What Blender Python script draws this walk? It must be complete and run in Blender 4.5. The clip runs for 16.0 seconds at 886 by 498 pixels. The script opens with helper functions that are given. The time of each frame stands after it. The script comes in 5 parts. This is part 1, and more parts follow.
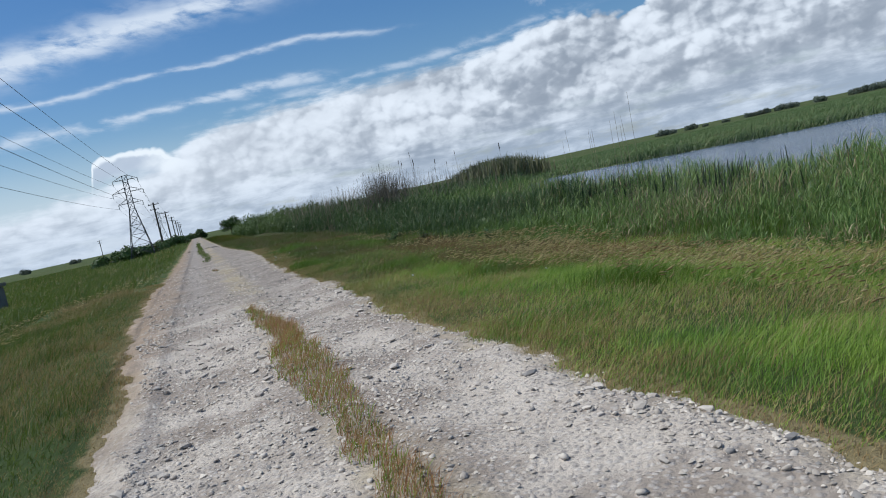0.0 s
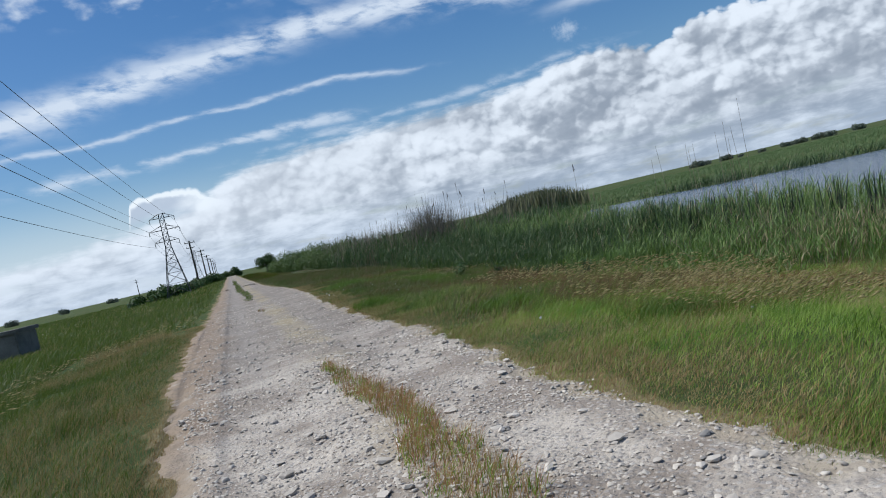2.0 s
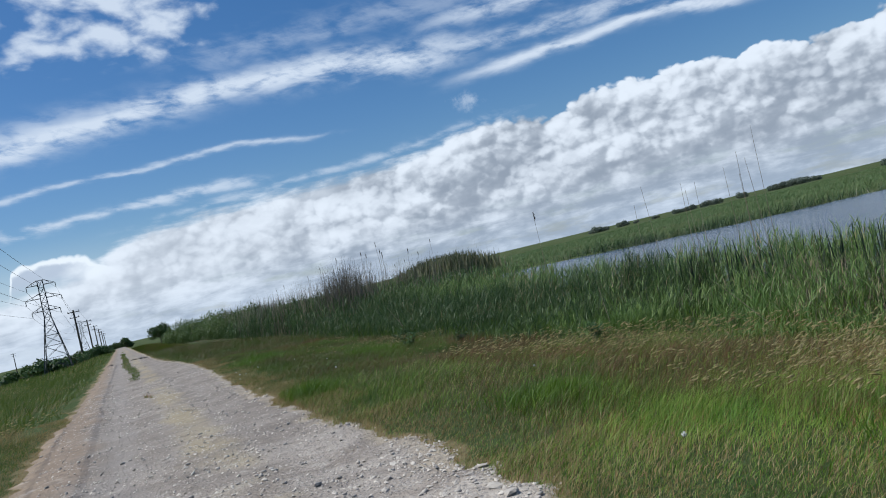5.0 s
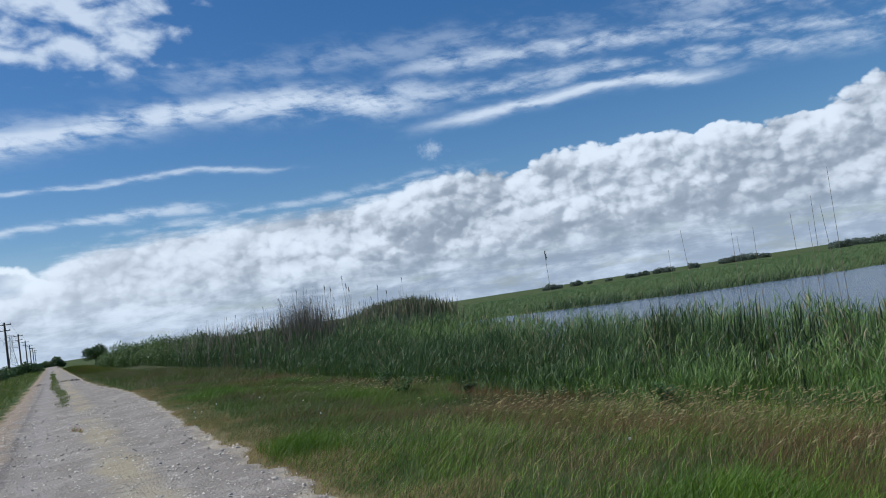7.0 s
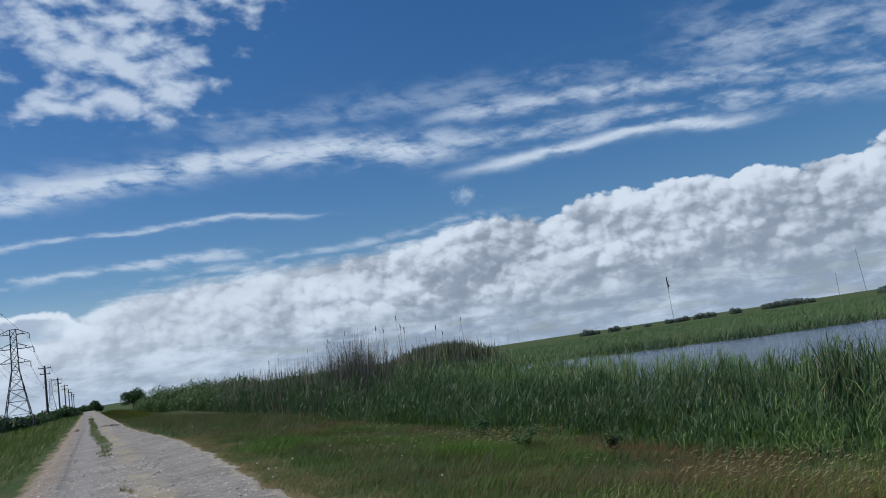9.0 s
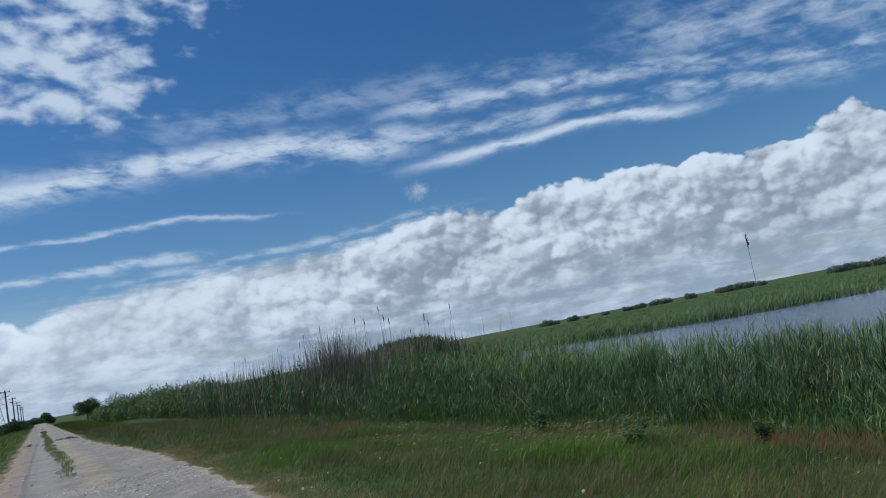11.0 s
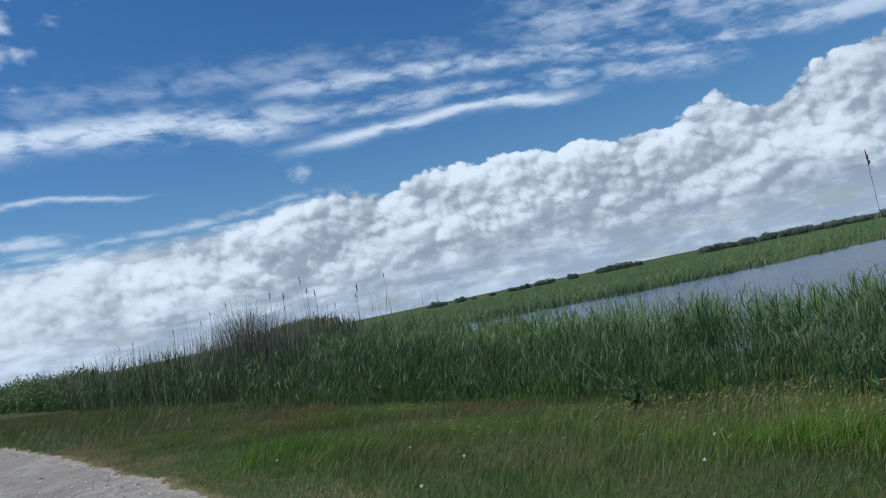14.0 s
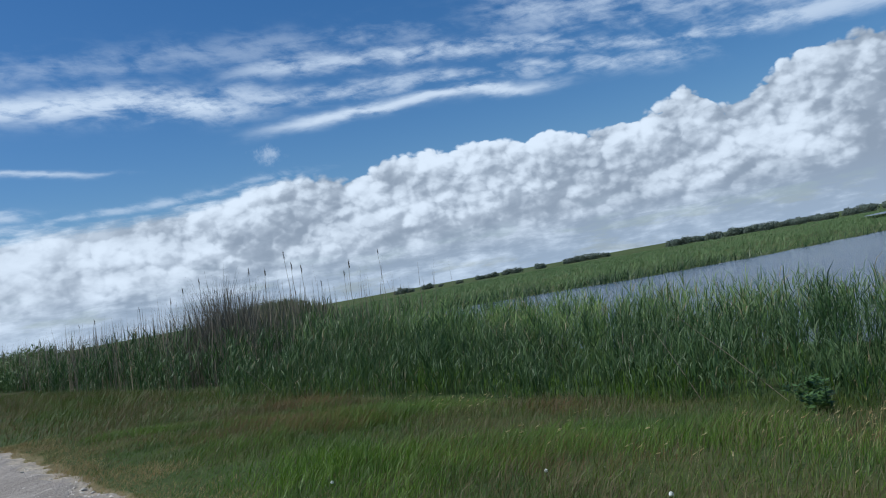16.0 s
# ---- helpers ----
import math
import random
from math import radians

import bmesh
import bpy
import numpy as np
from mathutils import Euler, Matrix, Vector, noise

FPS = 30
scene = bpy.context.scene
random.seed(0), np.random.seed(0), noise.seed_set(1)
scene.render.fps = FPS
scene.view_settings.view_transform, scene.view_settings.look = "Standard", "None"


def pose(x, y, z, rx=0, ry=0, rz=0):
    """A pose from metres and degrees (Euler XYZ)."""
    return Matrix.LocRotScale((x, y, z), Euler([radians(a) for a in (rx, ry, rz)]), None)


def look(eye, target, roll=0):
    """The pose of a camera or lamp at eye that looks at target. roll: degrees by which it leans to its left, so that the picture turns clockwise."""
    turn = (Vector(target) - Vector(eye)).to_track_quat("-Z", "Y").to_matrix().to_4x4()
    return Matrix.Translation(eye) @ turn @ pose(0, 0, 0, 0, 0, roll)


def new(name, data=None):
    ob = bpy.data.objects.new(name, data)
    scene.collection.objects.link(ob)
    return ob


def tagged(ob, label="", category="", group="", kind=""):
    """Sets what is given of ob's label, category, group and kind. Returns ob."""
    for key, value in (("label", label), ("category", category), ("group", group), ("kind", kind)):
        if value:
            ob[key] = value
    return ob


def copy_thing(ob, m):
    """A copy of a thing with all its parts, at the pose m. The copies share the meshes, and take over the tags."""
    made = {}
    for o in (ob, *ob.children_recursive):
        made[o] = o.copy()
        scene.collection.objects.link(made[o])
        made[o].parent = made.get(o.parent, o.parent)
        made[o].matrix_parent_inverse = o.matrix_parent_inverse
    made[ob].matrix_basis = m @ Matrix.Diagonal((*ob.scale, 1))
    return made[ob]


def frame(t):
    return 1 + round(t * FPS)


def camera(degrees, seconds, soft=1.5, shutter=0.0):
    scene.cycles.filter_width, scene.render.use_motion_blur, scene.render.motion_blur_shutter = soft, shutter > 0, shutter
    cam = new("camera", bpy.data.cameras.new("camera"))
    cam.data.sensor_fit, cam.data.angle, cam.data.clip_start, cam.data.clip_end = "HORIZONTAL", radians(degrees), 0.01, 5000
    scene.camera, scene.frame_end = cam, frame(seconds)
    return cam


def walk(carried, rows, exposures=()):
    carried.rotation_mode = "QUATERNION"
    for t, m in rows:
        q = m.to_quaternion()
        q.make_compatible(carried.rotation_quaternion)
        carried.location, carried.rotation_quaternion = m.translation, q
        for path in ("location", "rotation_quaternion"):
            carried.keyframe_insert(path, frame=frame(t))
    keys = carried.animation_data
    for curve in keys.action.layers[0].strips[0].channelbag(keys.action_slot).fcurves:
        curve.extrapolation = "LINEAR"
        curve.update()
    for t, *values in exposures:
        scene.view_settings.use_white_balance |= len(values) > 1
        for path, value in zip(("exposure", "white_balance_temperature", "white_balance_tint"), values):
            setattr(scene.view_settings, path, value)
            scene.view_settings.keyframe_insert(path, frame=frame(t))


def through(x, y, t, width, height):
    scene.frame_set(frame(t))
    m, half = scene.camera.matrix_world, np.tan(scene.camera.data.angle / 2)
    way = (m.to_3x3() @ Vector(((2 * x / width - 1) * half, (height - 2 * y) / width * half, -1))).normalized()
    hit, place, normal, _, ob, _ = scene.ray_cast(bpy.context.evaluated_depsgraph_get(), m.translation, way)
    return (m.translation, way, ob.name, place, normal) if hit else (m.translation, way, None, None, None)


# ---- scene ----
cam = camera(60.66, 16.0, 1.0)
PATH = [
    (0.0, (0.137, -0.000, 1.493), (3.127, 9.501, 0.606), -12.36),
    (0.5, (0.098, 0.894, 1.508), (3.372, 10.292, 0.537), -14.35),
    (1.0, (0.003, 1.763, 1.521), (3.046, 11.265, 0.852), -12.60),
    (1.5, (-0.074, 2.567, 1.503), (2.738, 12.149, 0.977), -13.32),
    (2.0, (-0.184, 3.398, 1.498), (2.531, 13.016, 1.156), -13.18),
    (2.5, (-0.190, 4.218, 1.490), (3.205, 13.619, 1.187), -13.47),
    (3.0, (-0.175, 5.043, 1.480), (4.158, 14.041, 0.985), -14.21),
    (3.5, (-0.059, 5.857, 1.492), (5.022, 14.464, 1.192), -13.53),
    (4.0, (0.034, 6.648, 1.488), (4.763, 15.459, 1.363), -13.82),
    (4.5, (0.119, 7.439, 1.503), (4.462, 16.447, 1.534), -13.60),
    (4.7, (0.135, 7.757, 1.510), (4.275, 16.859, 1.622), -14.01),
    (6.8, (0.190, 11.045, 1.497), (4.659, 19.972, 2.071), -9.64),
    (7.0, (0.186, 11.362, 1.498), (4.881, 20.164, 2.194), -8.69),
    (7.5, (0.166, 12.150, 1.496), (5.132, 20.806, 2.140), -7.07),
    (8.0, (0.126, 12.956, 1.492), (4.828, 21.749, 2.254), -6.87),
    (8.5, (0.091, 13.791, 1.498), (4.493, 22.681, 2.757), -7.95),
    (10.8, (-0.078, 17.831, 1.521), (4.528, 26.606, 2.852), -10.90),
    (11.0, (-0.094, 18.172, 1.515), (4.777, 26.823, 2.711), -10.82),
    (11.5, (-0.180, 19.029, 1.506), (4.685, 27.696, 2.603), -10.70),
    (12.0, (-0.226, 19.805, 1.490), (4.806, 28.396, 2.420), -10.56),
    (12.5, (-0.271, 20.597, 1.491), (5.014, 29.038, 2.397), -10.30),
    (13.0, (-0.259, 21.392, 1.479), (5.518, 29.528, 2.133), -11.09),
    (13.5, (-0.243, 22.212, 1.493), (5.795, 30.161, 2.085), -11.69),
    (14.0, (-0.153, 23.037, 1.501), (5.948, 30.931, 2.184), -11.74),
    (14.5, (-0.022, 23.846, 1.499), (6.182, 31.662, 2.152), -11.34),
    (15.0, (0.169, 24.626, 1.497), (6.618, 32.248, 2.052), -10.93),
    (15.5, (0.337, 25.439, 1.499), (6.962, 32.914, 1.989), -10.94),
    (16.0, (0.456, 26.301, 1.496), (6.878, 33.955, 1.929), -10.27),
]
EXPOSURES = [(0, -0.08, 5950, 8), (4.5, -0.06, 5950, 8), (7, -0.14, 5750, 7), (8.0, -0.2, 5720, 7), (8.6, -0.34, 5720, 7), (11, -0.32, 5640, 6), (12, -0.28, 5640, 6), (12.6, -0.22, 5650, 6), (16, -0.13, 5650, 6)]
walk(cam, [(t, look(eye, target, roll)) for t, eye, target, roll in PATH], EXPOSURES)

SUN_AZ, SUN_EL = -62.0, 57.0


# ---- node helpers ----
class Nodes:
    """Short calls for building node trees; a value is a number, a tuple or a socket."""

    def __init__(self, tree):
        self.tree = tree

    def node(self, kind, sockets=(), **props):
        n = self.tree.nodes.new(kind)
        for key, value in props.items():
            setattr(n, key, value)
        for key, value in dict(sockets).items():
            self.put(n.inputs[key], value)
        return n

    def put(self, socket, value):
        if isinstance(value, bpy.types.NodeSocket):
            self.tree.links.new(value, socket)
        elif isinstance(value, tuple) and len(value) == 3 and socket.type == "RGBA":
            socket.default_value = (*value, 1)
        else:
            socket.default_value = value

    def m(self, op, a, b=0.0, c=0.0):
        return self.node("ShaderNodeMath", {0: a, 1: b, 2: c}, operation=op).outputs[0]

    def step(self, v, lo, hi, a=0.0, b=1.0):
        n = self.node("ShaderNodeMapRange", {0: v, 1: lo, 2: hi, 3: a, 4: b}, interpolation_type="SMOOTHSTEP")
        return n.outputs[0]

    def mix(self, f, a, b):
        n = self.node("ShaderNodeMix", data_type="RGBA")
        self.put(n.inputs[0], f)
        self.put(n.inputs[6], a)
        self.put(n.inputs[7], b)
        return n.outputs[2]

    def noise(self, vec, scale, detail=4.0, rough=0.55, warp=0.0, kind="FBM"):
        n = self.node("ShaderNodeTexNoise", {"Vector": vec, "Scale": scale, "Detail": detail, "Roughness": rough, "Distortion": warp})
        return n.outputs[0]

    def xyz(self, x, y, z=0.0):
        return self.node("ShaderNodeCombineXYZ", {0: x, 1: y, 2: z}).outputs[0]

    def curve(self, v, points):
        n = self.node("ShaderNodeFloatCurve", {1: v})
        c = n.mapping.curves[0]
        while len(c.points) < len(points):
            c.points.new(0.5, 0.5)
        for p, (x, y) in zip(c.points, points):
            p.location = (x, y)
        n.mapping.update()
        return n.outputs[0]


# ---- world: blue sky with a bank of cumulus, cirrus and a field of altocumulus ----
world = bpy.data.worlds.new("world")
scene.world = world
world.use_nodes = True
world.node_tree.nodes.clear()
k = Nodes(world.node_tree)
sky = k.node("ShaderNodeTexSky", sky_type="NISHITA", sun_disc=False, sun_elevation=radians(SUN_EL), sun_rotation=radians(SUN_AZ % 360), air_density=1.0, dust_density=0.6, ozone_density=2.2)
way = k.node("ShaderNodeSeparateXYZ", {0: k.node("ShaderNodeTexCoord").outputs["Generated"]})
deg = 57.29578
az = k.m("MULTIPLY", k.m("ARCTAN2", way.outputs[0], way.outputs[1]), deg)
el = k.m("MULTIPLY", k.m("ARCSINE", way.outputs[2]), deg)


def billow(dx, dy):
    """Cauliflower relief of the heaped clouds, about 0 to 1, at a place of the sky shifted by dx, dy degrees."""
    p = k.xyz(k.m("ADD", az, dx), k.m("MULTIPLY", k.m("ADD", el, dy), 1.3))
    drift = k.node("ShaderNodeTexNoise", {"Vector": p, "Scale": 0.6, "Detail": 2.0}).outputs[1]
    shift = k.node("ShaderNodeVectorMath", {0: drift, 1: (0.5, 0.5, 0.5)}, operation="SUBTRACT").outputs[0]
    q = k.node("ShaderNodeVectorMath", {0: shift, 1: (1.0, 1.0, 0.0), 2: p}, operation="MULTIPLY_ADD").outputs[0]
    heap = None
    for size, weight in ((0.17, 0.46), (0.4, 0.3), (0.95, 0.16), (2.3, 0.06)):
        d = k.node("ShaderNodeTexVoronoi", {"Vector": q, "Scale": size, "Smoothness": 0.12}, feature="SMOOTH_F1").outputs[0]
        dome = k.m("MULTIPLY", k.m("SUBTRACT", 1.0, k.m("MULTIPLY", d, d)), weight)
        heap = dome if heap is None else k.m("ADD", heap, dome)
    return heap


AZ0, AZS, ELS = -40.0, 130.0, 20.0


def profile(points):
    return k.m("MULTIPLY", k.curve(k.m("MULTIPLY", k.m("SUBTRACT", az, AZ0), 1 / AZS), [((a - AZ0) / AZS, e / ELS) for a, e in points]), ELS)


here = billow(0.0, 0.0)
sunward = billow(-0.3, 0.45)
wide = billow(-1.1, 1.7)
top = profile([(-40, 3.0), (-14, 3.6), (-6, 4.6), (-1.5, 5.6), (0.5, 6.6), (3, 7.5), (10, 8.2), (16, 8.4), (23, 9.0), (28, 9.6), (33, 9.6), (41, 9.9), (49, 9.8), (54, 9.4), (56.6, 9.5), (58.2, 10.4), (59.6, 11.2), (62, 10.2), (66, 10.8), (71, 11.4), (80, 11.0), (90, 10.0)])
above = k.m("SUBTRACT", top, el)
crisp = k.step(az, 20.0, 38.0)
fray = k.noise(k.xyz(k.m("MULTIPLY", az, 0.25), el), 1.3, 5.0, 0.6)
edge_shape = k.m("ADD", k.m("MULTIPLY", k.m("SUBTRACT", here, 0.74), k.m("MULTIPLY_ADD", crisp, 4.2, 0.6)), k.m("MULTIPLY", k.m("SUBTRACT", fray, 0.5), k.m("MULTIPLY_ADD", crisp, -1.6, 1.9)))
bank = k.step(k.m("ADD", edge_shape, above), -0.12, k.m("MULTIPLY_ADD", crisp, -0.62, 0.9))
lit = k.m("MULTIPLY_ADD", k.step(k.m("SUBTRACT", here, sunward), -0.11, 0.12), 0.55, k.m("MULTIPLY", k.step(k.m("SUBTRACT", here, wide), -0.22, 0.22), 0.45))
crest = k.step(above, 2.4, 0.1)
p_soft = k.xyz(az, k.m("MULTIPLY", el, 1.7))
soft = k.m("MULTIPLY_ADD", k.noise(p_soft, 0.14, 3.0, 0.5, 0.2), 0.5, k.m("MULTIPLY", k.noise(p_soft, 0.42, 5.0, 0.55, 0.2), 0.5))
low = k.step(el, 4.6, 1.4)
layers = k.noise(k.xyz(k.m("MULTIPLY", az, 0.25), el), 1.2, 6.0, 0.62, 0.3)
left = k.step(az, 26.0, 4.0)
heaped = k.m("MULTIPLY", lit, k.m("MULTIPLY_ADD", k.m("MAXIMUM", low, k.m("MULTIPLY", left, 0.62)), -0.62, 0.9))
lightness = k.m("MULTIPLY_ADD", crest, 0.2, k.m("MULTIPLY_ADD", k.step(soft, 0.36, 0.64), k.m("MULTIPLY_ADD", left, -0.16, 0.46), heaped))
lightness = k.m("MULTIPLY_ADD", k.m("SUBTRACT", layers, 0.48), k.m("MULTIPLY", low, 2.0), lightness)
lightness = k.m("MULTIPLY_ADD", left, 0.5, k.m("MULTIPLY_ADD", k.step(az, 46.0, 70.0), -0.15, lightness))
shade = k.mix(k.step(lightness, 0.05, 1.36), (3.3, 3.7, 4.3), (8.8, 9.1, 9.5))
haze = k.step(el, 4.5, -0.5)
shade = k.mix(k.m("MULTIPLY", haze, 0.42), shade, (4.9, 5.9, 7.2))
gap = k.step(k.noise(k.xyz(k.m("MULTIPLY", az, 0.2), el), 0.8, 5.0, 0.6), 0.5, 0.66)
bank = k.m("SUBTRACT", bank, k.m("MULTIPLY", k.m("MULTIPLY", gap, 0.32), k.step(el, 4.6, 1.6)))
# one lone cumulus head, bright along its rim
head_top = profile([(-40, 0.0), (-7.0, 2.0), (-5.8, 5.4), (-5.2, 6.7), (-3.6, 7.3), (-1.8, 7.1), (-0.4, 6.5), (0.5, 5.7), (1.4, 4.4), (3, 2.0), (90, 0.0)])
depth = k.m("MULTIPLY_ADD", k.m("SUBTRACT", here, 0.74), 2.3, k.m("SUBTRACT", head_top, el))
head = k.m("MULTIPLY", k.m("MULTIPLY", k.step(depth, -0.1, 0.2), k.step(depth, 2.9, 1.5)), k.m("MULTIPLY", k.step(az, 1.6, -0.6), k.step(el, 4.0, 5.6)))
rim = k.m("MULTIPLY_ADD", k.m("SUBTRACT", soft, 0.5), 1.2, k.m("MULTIPLY_ADD", lit, 0.25, k.m("MAXIMUM", k.step(depth, 0.8, 0.15), k.m("MULTIPLY", k.step(az, -3.0, 0.2), 0.75))))
head_tone = k.mix(k.step(rim, 0.1, 0.85), (5.4, 6.0, 6.9), (9.3, 9.6, 9.8))

ruffle = k.noise(k.xyz(k.m("MULTIPLY", az, 0.3), el), 0.5, 4.0, 0.6)
el_w = k.m("MULTIPLY_ADD", k.m("SUBTRACT", ruffle, 0.5), 1.5, el)
streak = k.noise(k.xyz(k.m("MULTIPLY_ADD", el, 0.5, k.m("MULTIPLY", az, 0.3)), k.m("MULTIPLY_ADD", az, -0.1, k.m("MULTIPLY", el, 1.6))), 0.75, 7.0, 0.58, 0.8)
tuft = k.noise(k.xyz(k.m("MULTIPLY_ADD", el, 0.5, k.m("MULTIPLY", az, 0.5)), k.m("MULTIPLY_ADD", az, -0.06, el)), 0.8, 8.0, 0.6, 0.25)
wisp = k.m("MULTIPLY_ADD", streak, 0.3, k.m("MULTIPLY", tuft, 0.7))

broken = k.noise(k.xyz(k.m("MULTIPLY", az, 0.5), el), 0.24, 3.0, 0.5)


def band(points, half, start, end, low, high, gain=1.0):
    """A streak of cirrus along a line of (azimuth, elevation) points: woven from wisps, denser along its middle."""
    off = k.m("DIVIDE", k.m("SUBTRACT", el_w, profile(points)), half)
    body = k.m("EXPONENT", k.m("MULTIPLY", k.m("MULTIPLY", off, off), -1.0))
    ends = k.m("MULTIPLY", k.step(az, start - 4, start + 4), k.step(az, end + 2, end - 6))
    strength = k.m("MULTIPLY", body, ends)
    return k.m("MULTIPLY", k.m("MULTIPLY", strength, gain), k.step(k.m("MULTIPLY_ADD", k.m("SUBTRACT", broken, 0.5), 0.5, k.m("MULTIPLY_ADD", strength, 0.12, wisp)), low, high))


cirrus = [
    band([(-40, 10), (-9.5, 13.0), (-4, 14.2), (3, 15.3), (11, 16.1), (17, 16.3), (22, 16.0), (27, 15.2), (40, 14), (90, 10)], 1.0, -45, 30, 0.38, 0.66, 1.0),
    band([(-40, 14), (20, 16.4), (26, 16.0), (32, 15.3), (40, 15.2), (50, 14.4), (58, 13.0), (70, 12.4), (90, 12)], 0.7, 22, 64, 0.43, 0.76, 0.7),
    band([(-40, 14), (24, 17.3), (30, 17.6), (36, 17.4), (47, 16.5), (58, 14.2), (68, 13.4), (90, 12)], 0.75, 27, 80, 0.42, 0.74, 0.75),
    band([(-40, 12), (26, 13.0), (33, 13.5), (38, 13.9), (44, 13.8), (49, 13.2), (90, 12)], 0.42, 29, 52, 0.34, 0.6, 0.95),
    band([(-40, 9), (-8, 10.6), (0, 11.3), (7.5, 11.9), (13, 11.9), (17, 11.5), (90, 9)], 0.2, -14, 19, 0.4, 0.7, 0.65),
    band([(-40, 7.5), (-8, 8.4), (-2, 8.8), (4, 9.2), (9, 9.4), (14, 9.0), (90, 8)], 0.4, -12, 14, 0.44, 0.7, 0.75),
    band([(-40, 7.0), (0, 7.5), (8, 8.3), (16, 8.9), (24, 9.5), (30, 10.0), (90, 9)], 0.36, 3, 33, 0.46, 0.74, 0.55),
    band([(-40, 17), (30, 18.5), (48, 18.6), (58, 17), (70, 15.5), (90, 15)], 2.2, 46, 95, 0.44, 0.8, 0.6),
    band([(-40, 17), (10, 18.4), (24, 19.0), (36, 18.8), (50, 18), (90, 15)], 1.2, 8, 46, 0.46, 0.8, 0.32),
]
thin = cirrus[0]
for c in cirrus[1:]:
    thin = k.m("MAXIMUM", thin, c)
# small puff
px = k.m("DIVIDE", k.m("SUBTRACT", az, 28.2), 1.2)
py = k.m("DIVIDE", k.m("SUBTRACT", el, 11.5), 0.8)
round_off = k.m("SQRT", k.m("ADD", k.m("MULTIPLY", px, px), k.m("MULTIPLY", py, py)))
puff = k.m("MULTIPLY", k.step(k.m("MULTIPLY_ADD", k.noise(k.xyz(az, el), 1.1, 6.0, 0.65), 2.4, k.m("MULTIPLY", round_off, -1.0)), 0.1, 1.3), 0.5)
thin = k.m("MAXIMUM", thin, puff)
# altocumulus field
grain = k.xyz(k.m("MULTIPLY_ADD", el, 0.3, k.m("MULTIPLY", az, 0.55)), k.m("MULTIPLY_ADD", az, -0.12, el))
cells = k.m("MULTIPLY_ADD", k.noise(grain, 0.62, 6.0, 0.5, 0.15), 0.66, k.m("MULTIPLY", k.noise(grain, 0.17, 3.0, 0.5), 0.4))
edge = k.m("MULTIPLY", k.step(k.m("MULTIPLY_ADD", el, 0.7, k.m("MULTIPLY", az, -1.0)), -1.0, 9.0), k.step(el, 17.6, 21.0))
alto = k.step(k.m("MULTIPLY_ADD", edge, 0.12, cells), 0.56, 0.76)
alto = k.m("MULTIPLY", alto, k.step(edge, 0.0, 0.35))
thin = k.m("MAXIMUM", thin, k.m("MULTIPLY", alto, 0.88))

blue = k.node("ShaderNodeHueSaturation", {"Hue": 0.503, "Saturation": 1.3, "Value": 0.9, "Color": sky.outputs[0]}).outputs[0]
air = k.mix(k.m("MINIMUM", thin, 0.92), blue, (7.6, 8.1, 8.8))
veil = k.m("MULTIPLY", k.m("MULTIPLY", k.step(el, 8.5, 1.5), k.step(az, 10.0, -4.0)), 0.75)
air = k.mix(veil, air, (6.7, 7.4, 8.3))
air = k.mix(bank, air, shade)
air = k.mix(head, air, head_tone)
back = k.node("ShaderNodeBackground", {0: air, 1: 0.1})
k.tree.links.new(back.outputs[0], k.node("ShaderNodeOutputWorld").inputs[0])

sun = new("sun", bpy.data.lights.new("sun", "SUN"))
sun.data.energy, sun.data.angle, sun.data.color = 4.3, radians(0.6), (1.0, 0.93, 0.82)
sun_at = Vector((math.sin(radians(SUN_AZ)) * math.cos(radians(SUN_EL)), math.cos(radians(SUN_AZ)) * math.cos(radians(SUN_EL)), math.sin(radians(SUN_EL))))
sun.matrix_world = look(sun_at * 100, (0, 0, 0))


# ---- materials ----
def material(name):
    mat = bpy.data.materials.new(name)
    mat.use_nodes = True
    mat.node_tree.nodes.clear()
    return mat, Nodes(mat.node_tree)


def finish(n, shader, bump=None, strength=0.3, distance=0.02):
    n.tree.links.new(shader, n.node("ShaderNodeOutputMaterial").inputs[0])


def surface(name, dark, light, rough=0.85, scale=3.0, fine=40.0, bump=0.25, depth=0.01, metal=0.0, tint=None):
    """A plain weathered surface: two scales of noise between two colours, and fine relief."""
    mat, n = material(name)
    pos = n.node("ShaderNodeNewGeometry").outputs["Position"]
    f = n.m("MULTIPLY_ADD", n.noise(pos, scale, 5.0, 0.6), 0.6, n.m("MULTIPLY", n.noise(pos, fine, 4.0, 0.6), 0.4))
    f = n.step(f, 0.32, 0.68)
    c = n.mix(f, dark, light)
    if tint:
        c = n.mix(n.step(n.noise(pos, scale * 0.4, 3.0), 0.52, 0.7), c, tint)
    b = n.node("ShaderNodeBump", {"Strength": bump, "Distance": depth, "Height": n.noise(pos, fine, 5.0, 0.65)})
    s = n.node("ShaderNodeBsdfPrincipled", {"Base Color": c, "Roughness": rough, "Metallic": metal, "Normal": b.outputs[0]})
    finish(n, s.outputs[0])
    return mat


